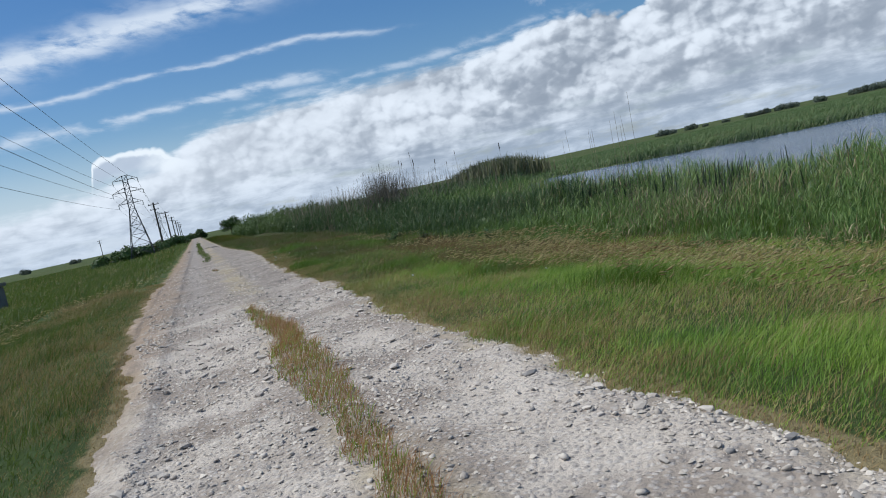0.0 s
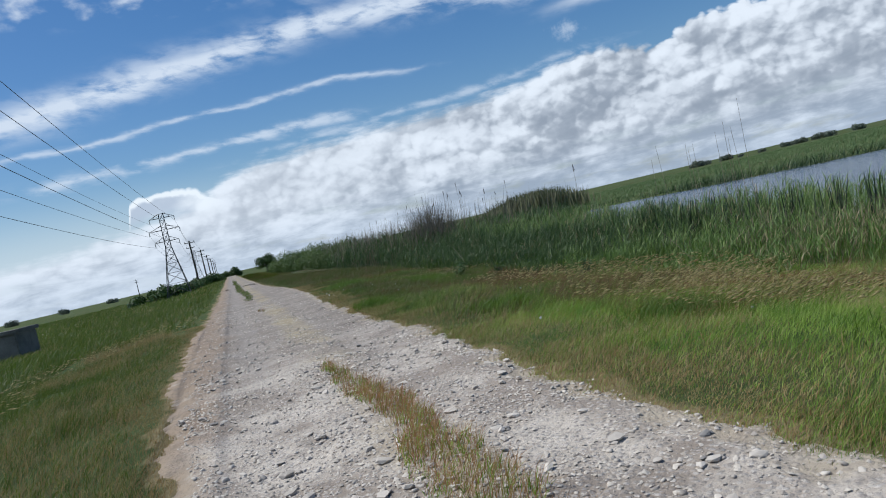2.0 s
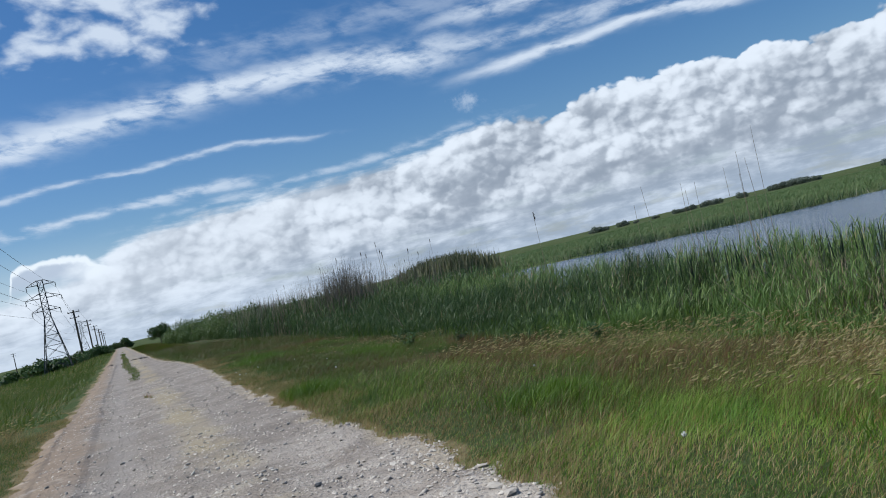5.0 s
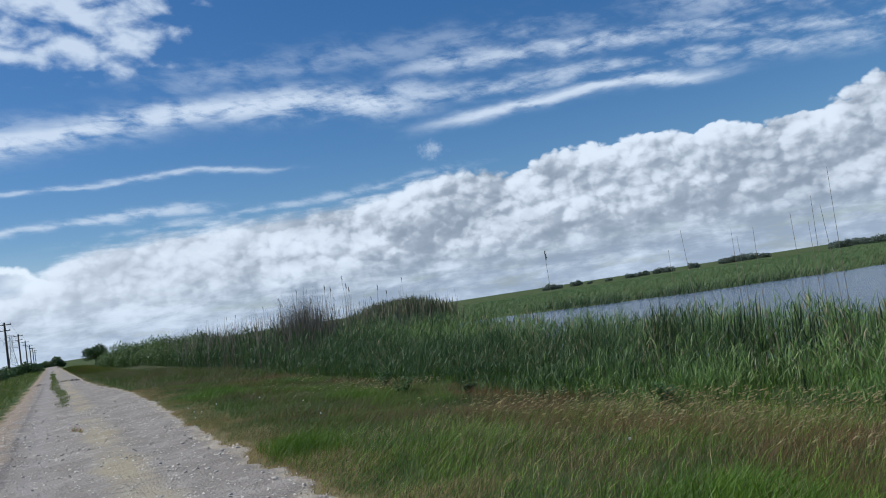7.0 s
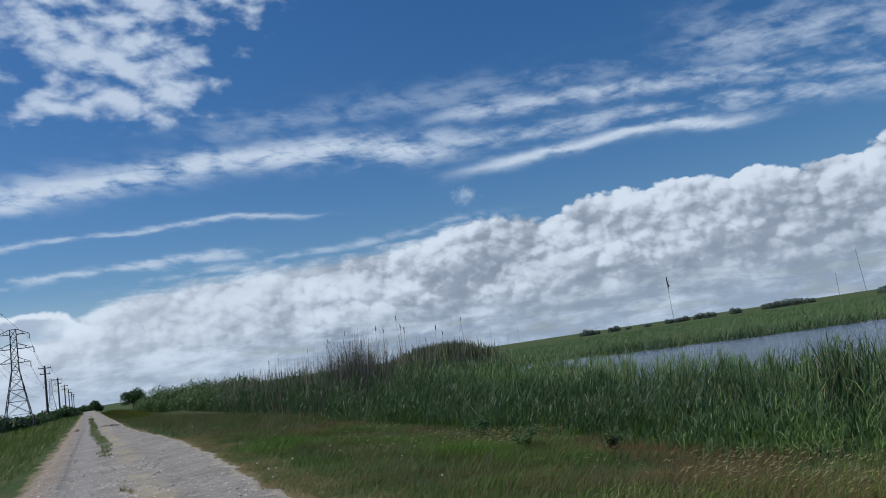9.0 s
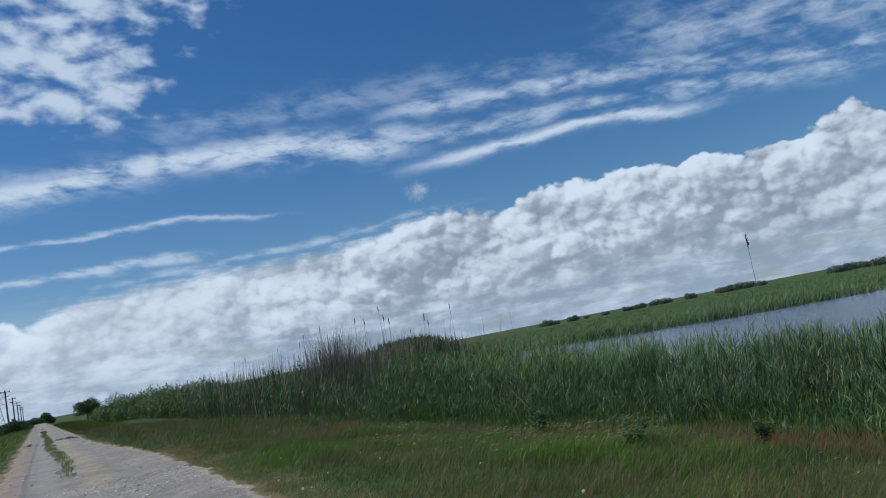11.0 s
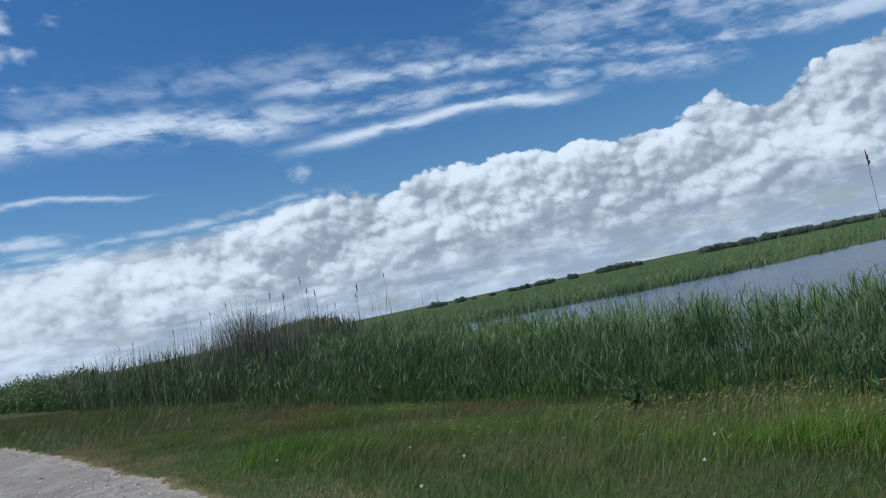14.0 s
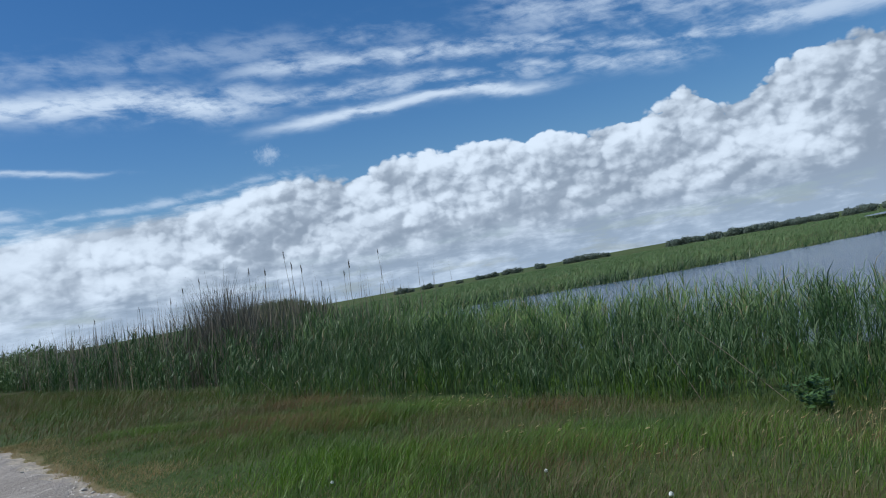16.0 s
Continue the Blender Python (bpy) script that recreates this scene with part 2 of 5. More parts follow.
def foliage(name, colours, dry, patch=0.35, dry_share=0.5, through=0.35, gloss=0.5, patch_scale=0.5):
    """Leaf blades: colour by blade and by patch of ground, some light let through."""
    mat, n = material(name)
    geo = n.node("ShaderNodeNewGeometry")
    pos, rnd = geo.outputs["Position"], geo.outputs["Random Per Island"]
    c = n.mix(n.step(rnd, 0.0, 1.0), colours[0], colours[1])
    c = n.mix(n.step(n.noise(pos, patch_scale * 2.3, 3.0), 0.45, 0.65), c, colours[2])
    flat = n.node("ShaderNodeVectorMath", {0: pos, 1: (1.0, 0.55, 0.3)}, operation="MULTIPLY").outputs[0]
    where = n.step(n.noise(flat, patch_scale, 4.0, 0.6, 0.4), 0.62 - patch, 0.72 - patch * 0.6)
    chance = n.m("LESS_THAN", n.m("FRACT", n.m("MULTIPLY", rnd, 7.31)), n.m("MULTIPLY", where, dry_share))
    c = n.mix(chance, c, n.mix(rnd, dry[0], dry[1]))
    d = n.node("ShaderNodeBsdfPrincipled", {"Base Color": c, "Roughness": gloss, "Specular IOR Level": 0.35})
    t = n.node("ShaderNodeBsdfTranslucent", {0: c})
    finish(n, n.node("ShaderNodeMixShader", {0: through, 1: d.outputs[0], 2: t.outputs[0]}).outputs[0])
    return mat


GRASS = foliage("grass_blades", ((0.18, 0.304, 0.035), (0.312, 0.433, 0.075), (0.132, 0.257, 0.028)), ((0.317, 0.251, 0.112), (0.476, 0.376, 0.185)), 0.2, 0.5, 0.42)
# Wild grass again, its colour darkened for the cloud-dulled light further along.
GRASS_DIM = foliage("dimmed_grass_blades", ((0.042, 0.074, 0.0045), (0.085, 0.122, 0.01), (0.034, 0.064, 0.004)), ((0.0905, 0.0717, 0.0287), (0.136, 0.109, 0.049)), 0.26, 0.6)
MEADOW = foliage("meadow_blades", ((0.0663, 0.112, 0.0125), (0.122, 0.168, 0.026), (0.0553, 0.0986, 0.0125)), ((0.221, 0.195, 0.078), (0.312, 0.26, 0.117)), 0.14, 0.4)
LUSH = foliage("lush_grass", ((0.065, 0.132, 0.007), (0.115, 0.2, 0.014), (0.055, 0.115, 0.008)), ((0.16, 0.17, 0.06), (0.2, 0.2, 0.08)), 0.05, 0.2)
DRY = foliage("dry_grass", ((0.28, 0.22, 0.095), (0.38, 0.3, 0.145), (0.2, 0.19, 0.06)), ((0.25, 0.165, 0.07), (0.34, 0.235, 0.11)), 0.3, 0.6, 0.3, 0.7)
UNDER = foliage("undergrowth_blades", ((0.125, 0.228, 0.022), (0.213, 0.324, 0.045), (0.106, 0.198, 0.02)), ((0.26, 0.21, 0.1), (0.34, 0.28, 0.14)), 0.16, 0.4, 0.4)
# One fescue in two tones: the second is dimmed to stand for shade.
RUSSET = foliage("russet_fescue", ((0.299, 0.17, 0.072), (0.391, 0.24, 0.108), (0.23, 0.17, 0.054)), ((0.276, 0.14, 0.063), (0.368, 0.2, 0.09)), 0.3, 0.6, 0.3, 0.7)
FESCUE_DIM = foliage("dimmed_brown_fescue", ((0.104, 0.06, 0.0217), (0.162, 0.096, 0.0372), (0.076, 0.068, 0.0161)), ((0.114, 0.056, 0.0217), (0.152, 0.08, 0.031)), 0.3, 0.6, 0.3, 0.7)
SEED = foliage("seed_heads", ((0.44, 0.378, 0.179), (0.572, 0.481, 0.251), (0.396, 0.338, 0.148)), ((0.289, 0.197, 0.087), (0.34, 0.246, 0.116)), 0.2, 0.4, 0.45, 0.6)
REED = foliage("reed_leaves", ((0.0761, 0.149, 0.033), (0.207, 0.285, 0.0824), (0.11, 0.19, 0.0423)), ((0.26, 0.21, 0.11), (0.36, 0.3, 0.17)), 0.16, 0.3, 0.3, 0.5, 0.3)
# Reed leaves again, greener, and darkened to carry the weaker light beyond y 22.
REED_DIM = foliage("dimmed_green_reed_leaves", ((0.022, 0.055, 0.014), (0.095, 0.15, 0.05), (0.034, 0.075, 0.019)), ((0.2, 0.165, 0.085), (0.28, 0.235, 0.13)), 0.1, 0.12, 0.3, 0.5, 0.3)
REED_FAR = foliage("far_reed_leaves", ((0.082, 0.143, 0.0492), (0.139, 0.205, 0.0738), (0.102, 0.164, 0.0574)), ((0.15, 0.155, 0.075), (0.18, 0.18, 0.09)), 0.1, 0.3, 0.25, 0.6, 0.03)
CATTAIL_AND_SHADE = foliage("cattail_leaves_and_bank_shade", ((0.02, 0.045, 0.016), (0.045, 0.08, 0.03), (0.025, 0.055, 0.02)), ((0.14, 0.2, 0.11), (0.3, 0.25, 0.15)), 0.1, 0.25, 0.25, 0.38)
COLD = foliage("cattail_stalks", ((0.018, 0.032, 0.016), (0.035, 0.055, 0.026), (0.022, 0.04, 0.02)), ((0.05, 0.04, 0.025), (0.06, 0.05, 0.03)), 0.1, 0.3, 0.1, 0.6)
STRAW = foliage("dead_reed", ((0.16, 0.13, 0.09), (0.28, 0.235, 0.165), (0.2, 0.16, 0.115)), ((0.15, 0.12, 0.09), (0.22, 0.18, 0.13)), 0.2, 0.5, 0.15, 0.7)
CLUMP = foliage("dead_clump", ((0.09, 0.085, 0.065), (0.2, 0.18, 0.14), (0.11, 0.105, 0.08)), ((0.11, 0.1, 0.08), (0.16, 0.145, 0.115)), 0.2, 0.5, 0.1, 0.8)
HUMP = foliage("old_reed_hump", ((0.15, 0.155, 0.095), (0.22, 0.22, 0.14), (0.12, 0.14, 0.07)), ((0.11, 0.13, 0.06), (0.14, 0.15, 0.07)), 0.3, 0.4, 0.1, 0.9)
PLUME = foliage("reed_plume", ((0.07, 0.055, 0.045), (0.12, 0.095, 0.075), (0.09, 0.07, 0.055)), ((0.1, 0.08, 0.06), (0.14, 0.11, 0.09)), 0.2, 0.4, 0.2, 0.8)
LEAF = foliage("shrub_leaves", ((0.035, 0.075, 0.02), (0.07, 0.125, 0.035), (0.045, 0.09, 0.025)), ((0.09, 0.1, 0.04), (0.12, 0.12, 0.05)), 0.1, 0.3, 0.25, 0.5, 0.4)
LEAF_PALE = foliage("willow_leaves", ((0.0675, 0.112, 0.03), (0.112, 0.165, 0.045), (0.075, 0.128, 0.0375)), ((0.13, 0.15, 0.07), (0.17, 0.18, 0.09)), 0.1, 0.3, 0.3, 0.5, 0.2)
# Leaf green lightened and turned bluish to stand for haze over the distance.
HAZED_LEAF = foliage("hazed_tree_leaves", ((0.1, 0.13, 0.1), (0.14, 0.17, 0.13), (0.11, 0.14, 0.11)), ((0.09, 0.09, 0.06), (0.1, 0.1, 0.07)), 0.1, 0.3, 0.2, 0.8, 0.4)
WEED = foliage("weed_leaves", ((0.055, 0.11, 0.03), (0.09, 0.16, 0.05), (0.06, 0.12, 0.035)), ((0.16, 0.13, 0.08), (0.2, 0.16, 0.1)), 0.1, 0.2, 0.25, 0.5)
BARK = surface("bark", (0.07, 0.055, 0.04), (0.17, 0.14, 0.11), 0.95, 2.0, 14.0, 0.6, 0.03)
STEEL = surface("galvanised_steel", (0.05, 0.055, 0.06), (0.1, 0.105, 0.11), 0.6, 0.7, 9.0, 0.1, 0.005, 0.7)
POLE = surface("tarred_pole", (0.05, 0.042, 0.035), (0.12, 0.1, 0.08), 0.9, 1.5, 20.0, 0.4, 0.01)
PORCELAIN = surface("porcelain", (0.3, 0.28, 0.26), (0.5, 0.48, 0.45), 0.3, 6.0, 30.0, 0.02)
CABLE = surface("cable", (0.05, 0.05, 0.055), (0.09, 0.09, 0.095), 0.6, 1.0, 9.0, 0.0, 0.001, 0.4)
CONCRETE = surface("concrete", (0.1, 0.095, 0.085), (0.22, 0.21, 0.19), 0.9, 1.1, 22.0, 0.4, 0.02, 0.0, (0.18, 0.16, 0.13))
RUST = surface("rusted_steel", (0.12, 0.05, 0.03), (0.24, 0.1, 0.055), 0.85, 2.0, 30.0, 0.3, 0.01, 0.3)
STONE = None


def stone_material():
    mat, n = material("limestone")
    geo = n.node("ShaderNodeNewGeometry")
    rnd = n.m("FRACT", n.m("ADD", geo.outputs["Random Per Island"], n.node("ShaderNodeObjectInfo").outputs["Random"]))
    c = n.mix(rnd, (0.27, 0.24, 0.21), (0.58, 0.53, 0.47))
    c = n.mix(n.step(n.noise(geo.outputs["Position"], 30.0, 4.0), 0.45, 0.75), c, (0.46, 0.42, 0.37))
    c = n.mix(n.m("LESS_THAN", rnd, 0.06), c, (0.22, 0.21, 0.2))
    b = n.node("ShaderNodeBump", {"Strength": 0.5, "Distance": 0.006, "Height": n.noise(geo.outputs["Position"], 90.0, 4.0)})
    s = n.node("ShaderNodeBsdfPrincipled", {"Base Color": c, "Roughness": 0.9, "Normal": b.outputs[0]})
    finish(n, s.outputs[0])
    return mat


def road_material():
    """Crushed limestone: pale dust, grey stones pressed into it, straw-coloured soil along the verges."""
    mat, n = material("gravel_road")
    pos = n.node("ShaderNodeNewGeometry").outputs["Position"]
    sep = n.node("ShaderNodeSeparateXYZ", {0: pos})
    x = n.m("ADD", sep.outputs[0], n.m("MULTIPLY", n.m("SUBTRACT", n.noise(pos, 0.9, 4.0), 0.5), 0.9))
    big = n.noise(pos, 0.7, 4.0, 0.6)
    c = n.mix(n.step(big, 0.4, 0.6), (0.27, 0.228, 0.19), (0.52, 0.465, 0.405))
    pebble = n.node("ShaderNodeTexVoronoi", {"Vector": pos, "Scale": 26.0, "Randomness": 1.0})
    tone = n.node("ShaderNodeSeparateColor", {0: pebble.outputs[1]}).outputs[0]
    grit = n.m("MULTIPLY", n.step(pebble.outputs[0], 0.55, 0.3), n.step(n.noise(pos, 1.6, 4.0, 0.65), 0.28, 0.5))
    c = n.mix(n.m("MULTIPLY", grit, 0.7), c, n.mix(tone, (0.2, 0.185, 0.175), (0.6, 0.56, 0.52)))
    worn = n.m("MULTIPLY", n.step(n.m("MULTIPLY_ADD", n.m("SUBTRACT", n.noise(pos, 0.4, 4.0), 0.5), 9.0, sep.outputs[1]), 11.0, 19.0), 0.7)
    c = n.mix(worn, c, n.mix(n.noise(pos, 2.2, 5.0, 0.65), (0.12, 0.105, 0.094), (0.27, 0.238, 0.21)))
    speck = n.step(n.noise(pos, 75.0, 3.0, 0.7), 0.52, 0.68)
    c = n.mix(n.m("MULTIPLY", speck, 0.4), c, (0.2, 0.185, 0.175))
    edge = n.node("ShaderNodeAttribute", attribute_name="edge").outputs["Fac"]
    soil = n.step(n.m("MULTIPLY_ADD", n.m("SUBTRACT", n.noise(pos, 3.5, 5.0, 0.65), 0.5), 0.9, edge), 0.25, 0.85)
    soil = n.m("MULTIPLY", soil, n.m("MAXIMUM", n.step(sep.outputs[0], -0.2, 0.4), n.step(sep.outputs[1], 4.0, 10.0)))
    c = n.mix(n.m("MULTIPLY", soil, 0.8), c, n.mix(n.noise(pos, 5.0, 4.0), (0.3, 0.25, 0.185), (0.48, 0.42, 0.33)))
    middle = n.m("MULTIPLY", n.step(n.m("ABSOLUTE", n.m("SUBTRACT", x, 0.88)), 0.4, 0.1), n.step(n.noise(pos, 0.35, 3.0), 0.4, 0.62))
    c = n.mix(n.m("MULTIPLY", middle, 0.7), c, (0.36, 0.3, 0.19))
    late = n.step(sep.outputs[1], 10.0, 18.0)
    c = n.mix(n.m("MULTIPLY", n.m("MULTIPLY", n.step(x, -0.4, -0.95), 0.75), n.step(sep.outputs[1], 4.0, 12.0)), c, n.mix(n.noise(pos, 4.0, 4.0), (0.2, 0.142, 0.1), (0.34, 0.262, 0.19)))
    pale = n.m("MULTIPLY", n.step(n.m("ABSOLUTE", n.m("SUBTRACT", x, 0.95)), 0.5, 0.1), n.step(n.noise(pos, 1.1, 5.0, 0.65), 0.48, 0.62))
    c = n.mix(n.m("MULTIPLY", n.m("MULTIPLY", pale, late), 0.35), c, (0.33, 0.3, 0.22))
    scuffed = n.m("MULTIPLY", n.step(n.noise(pos, 4.5, 6.0, 0.7, 0.5), 0.48, 0.66), n.m("MULTIPLY_ADD", late, 0.25, 0.35))
    c = n.mix(scuffed, c, (0.16, 0.138, 0.12))
    dusty = n.m("MULTIPLY", n.step(n.noise(pos, 2.7, 6.0, 0.68, 0.4), 0.56, 0.68), 0.5)
    c = n.mix(dusty, c, (0.5, 0.455, 0.4))
    rut = n.m("MULTIPLY", n.step(n.m("ABSOLUTE", n.m("ADD", x, 0.15)), 0.32, 0.12), late)
    c = n.mix(n.m("MULTIPLY", rut, 0.45), c, (0.28, 0.255, 0.235))
    h = n.m("MULTIPLY_ADD", n.step(pebble.outputs[0], 0.7, 0.1), 0.6, n.m("MULTIPLY", n.noise(pos, 60.0, 5.0, 0.7), 0.8))
    b = n.node("ShaderNodeBump", {"Strength": 0.8, "Distance": 0.02, "Height": h})
    s = n.node("ShaderNodeBsdfPrincipled", {"Base Color": c, "Roughness": 0.95, "Specular IOR Level": 0.2, "Normal": b.outputs[0]})
    finish(n, s.outputs[0])
    return mat


def ground_material():
    """Soil and thatch under the grass; meadow and marsh green in the distance."""
    mat, n = material("meadow_ground")
    pos = n.node("ShaderNodeNewGeometry").outputs["Position"]
    big = n.step(n.noise(pos, 0.045, 5.0, 0.6, 0.6), 0.38, 0.62)
    c = n.mix(big, (0.045, 0.07, 0.024), (0.065, 0.092, 0.034))
    c = n.mix(n.m("MULTIPLY", n.step(n.noise(pos, 0.5, 5.0, 0.6), 0.45, 0.65), 0.6), c, (0.12, 0.1, 0.045))
    c = n.mix(n.m("MULTIPLY", n.step(n.noise(pos, 18.0, 4.0, 0.6), 0.4, 0.65), 0.6), c, (0.045, 0.07, 0.018))
    edge = n.node("ShaderNodeAttribute", attribute_name="edge").outputs["Fac"]
    near = n.m("MULTIPLY_ADD", n.m("SUBTRACT", n.noise(pos, 2.1, 5.0, 0.65), 0.5), 0.9, edge)
    c = n.mix(n.step(near, 0.35, 0.75), c, n.mix(n.noise(pos, 9.0, 4.0), (0.14, 0.12, 0.06), (0.27, 0.225, 0.13)))
    b = n.node("ShaderNodeBump", {"Strength": 0.7, "Distance": 0.12, "Height": n.noise(pos, 9.0, 6.0, 0.7)})
    s = n.node("ShaderNodeBsdfPrincipled", {"Base Color": c, "Roughness": 0.95, "Specular IOR Level": 0.1, "Normal": b.outputs[0]})
    finish(n, s.outputs[0])
    return mat


def water_material():
    mat, n = material("lake_water")
    pos = n.node("ShaderNodeNewGeometry").outputs["Position"]
    p = n.node("ShaderNodeVectorMath", {0: pos, 1: (0.8, 1.6, 1.0)}, operation="MULTIPLY").outputs[0]
    h = n.m("MULTIPLY_ADD", n.noise(p, 2.2, 5.0, 0.6, 0.3), 0.7, n.m("MULTIPLY", n.noise(p, 0.35, 3.0), 0.6))
    b = n.node("ShaderNodeBump", {"Strength": 0.9, "Distance": 0.17, "Height": h})
    s = n.node("ShaderNodeBsdfPrincipled", {"Base Color": (0.08, 0.1, 0.125), "Roughness": 0.16, "IOR": 1.33, "Normal": b.outputs[0]})
    finish(n, s.outputs[0])
    return mat


STONE, ROAD, GROUND, WATER = stone_material(), road_material(), ground_material(), water_material()
rng = np.random.default_rng(7)


# ---- mesh helpers ----
def mesh_from(name, verts, faces, mat, smooth=False):
    me = bpy.data.meshes.new(name)
    me.from_pydata([tuple(v) for v in verts] if not isinstance(verts, np.ndarray) else verts.tolist(), [], faces if isinstance(faces, list) else faces.tolist())
    me.materials.append(mat)
    if smooth:
        me.shade_smooth()
    return me


def part(name, bm, mat, parent=None, label=""):
    """Links a bmesh as one mesh object under a thing or a part."""
    me = bpy.data.meshes.new(name)
    bm.to_mesh(me)
    bm.free()
    me.materials.append(mat)
    ob = new(name, me)
    ob.parent = parent
    return tagged(ob, label)


def lump_noise(x, y, scale, seed):
    """Smooth value noise in numpy, 0 to 1."""
    r = np.random.default_rng(seed).random((128, 128))
    u, v = np.asarray(x) / scale, np.asarray(y) / scale
    i, j = np.floor(u).astype(int), np.floor(v).astype(int)
    fu, fv = u - i, v - j
    fu, fv = fu * fu * (3 - 2 * fu), fv * fv * (3 - 2 * fv)
    a, b = r[i % 128, j % 128], r[(i + 1) % 128, j % 128]
    c, d = r[i % 128, (j + 1) % 128], r[(i + 1) % 128, (j + 1) % 128]
    return (a * (1 - fu) + b * fu) * (1 - fv) + (c * (1 - fu) + d * fu) * fv


# ---- terrain ----
WATER_Z = -1.9
SHORE = [(-400, 30), (-60, 21), (0, 20.5), (20, 21), (40, 22), (55, 25), (75, 33), (95, 44), (112, 56)]


def beyond_edge(x, y, fray=1.0):
    """How far a place lies outside the track, in metres; negative on it."""
    right = np.interp(y, [3, 7, 12, 16, 22, 27, 33, 41, 60, 150], [2.5, 2.3, 2.28, 2.36, 2.18, 2.4, 2.55, 2.6, 2.1, 1.9])
    left = np.interp(y, [3, 7, 10, 16, 26, 34, 90], [-0.82, -0.9, -1.05, -1.35, -1.45, -1.2, -1.15])
    wave = (lump_noise(x * 0 + 5, y, 3.1, 9) - 0.5) * 0.2 + ((lump_noise(x, y, 0.35, 10) - 0.5) * 0.3 + (lump_noise(x, y, 0.12, 11) - 0.5) * 0.14) * fray
    return np.maximum(x - right, left - x) + wave


def smooth(v, lo, hi):
    t = np.clip((v - lo) / (hi - lo), 0.0, 1.0)
    return t * t * (3 - 2 * t)


def shore_x(y):
    return np.interp(y, [p[0] for p in SHORE], [p[1] for p in SHORE])


def bank_x(y):
    """The lake's far bank: how far right the water reaches at each y."""
    return np.interp(y, [-500, 30, 46, 56, 62, 68, 78, 92, 106, 120], [420, 260, 170, 120, 100, 80, 68, 62, 58, 50])


def wet(x, y):
    """Over 0 inside the lake, about in metres from the shore."""
    return np.minimum(np.minimum(x - shore_x(y), bank_x(y) - x), 118 - y)


def ground_z(x, y):
    x, y = np.asarray(x, float), np.asarray(y, float)
    right = np.interp(x, [2.4, 4, 6.5, 8, 12, 17, 21, 26], [0.0, -0.07, -0.33, -0.5, -1.08, -1.5, -1.68, -1.76])
    left = np.interp(-x, [1.0, 3, 7, 16, 40], [0.0, -0.05, -0.3, -0.75, -1.0])
    z = np.where(x > 0.6, right, left)
    z = z + (lump_noise(x, y, 2.2, 3) - 0.5) * 0.12 * smooth(np.abs(x - 0.6), 2.0, 3.5) + (lump_noise(x, y, 9, 4) - 0.5) * 0.2 * smooth(np.abs(x - 0.6), 3, 9)
    z = z - 0.9 * smooth(wet(x, y), -2.0, 2.0)
    z = z - 0.07 * (1 - smooth(beyond_edge(x, y, 0.0), -0.35, 0.15))
    return z


def axis(*spans):
    out = []
    for lo, hi, s in spans:
        out += list(np.arange(lo, hi, s))
    return np.array(out + [spans[-1][1]])


def sheet(name, xs, ys, height, mat):
    gx, gy = np.meshgrid(xs, ys)
    v = np.stack([gx, gy, height(gx, gy)], -1).reshape(-1, 3)
    w = len(xs)
    i = (np.arange(len(ys) - 1)[:, None] * w + np.arange(w - 1)[None]).ravel()
    f = np.stack([i, i + 1, i + w + 1, i + w], 1)
    return new(name, mesh_from(name, v, f, mat, True))


ground = sheet("ground", axis((-3000, -300, 300), (-300, -40, 20), (-40, -10, 2), (-10, -4, 0.5), (-4, 5, 0.15), (5, 14, 0.5), (14, 120, 2), (120, 400, 20), (400, 3200, 350)),
               axis((-2500, -200, 230), (-200, -10, 10), (-10, 2, 0.6), (2, 30, 0.25), (30, 60, 0.5), (60, 140, 2), (140, 500, 15), (500, 3500, 300)), ground_z, GROUND)
def edge_attribute(ob, lo, hi):
    """Marks the band along the track's edges on a mesh."""
    x, y = np.array([v.co[:2] for v in ob.data.vertices]).T
    layer = ob.data.attributes.new("edge", "FLOAT", "POINT")
    layer.data.foreach_set("value", smooth(beyond_edge(x, y), lo, hi).astype(np.float32))


edge_attribute(ground, 0.3, -0.02)
tagged(ground, "grassy meadow and marsh ground beside the gravel track", "ground", kind="structure")


def road_z(x, y):
    off = beyond_edge(x, y)
    ruts = -0.035 * np.exp(-((x + 0.15) / 0.42) ** 2) - 0.035 * np.exp(-((x - 1.65) / 0.42) ** 2)
    rough = (lump_noise(x, y, 0.16, 5) - 0.5) * 0.022 + (lump_noise(x, y, 0.07, 15) - 0.5) * 0.014 + (lump_noise(x, y, 0.9, 6) - 0.5) * 0.04
    return 0.03 + ruts + rough - 0.05 * smooth(off, -0.3, 0.0) - 0.12 * smooth(off, -0.02, 0.3)


road = sheet("road", axis((-1.9, 3.5, 0.065)), axis((-6, 1, 0.5), (1, 16, 0.07), (16, 46, 0.14), (46, 75, 0.3), (70, 420, 4)), road_z, ROAD)
edge_attribute(road, -0.45, 0.02)
tagged(road, "pale crushed limestone farm track with two wheel ruts", "road", kind="structure")

lake = new("water", mesh_from("water", [(10, -450, WATER_Z), (430, -450, WATER_Z), (430, 135, WATER_Z), (10, 135, WATER_Z)], [(0, 1, 2, 3)], WATER))
tagged(lake, "wind-ruffled blue-grey lake behind the reeds", "water", kind="structure")
pond = new("water", mesh_from("pond", [(150 + 55 * math.cos(a) + 95, 95 + 14 * math.sin(a), -1.0) for a in [i * math.pi / 16 for i in range(32)]], [tuple(range(32))], WATER))
tagged(pond, "narrow far pond in the marsh", "water", kind="structure")


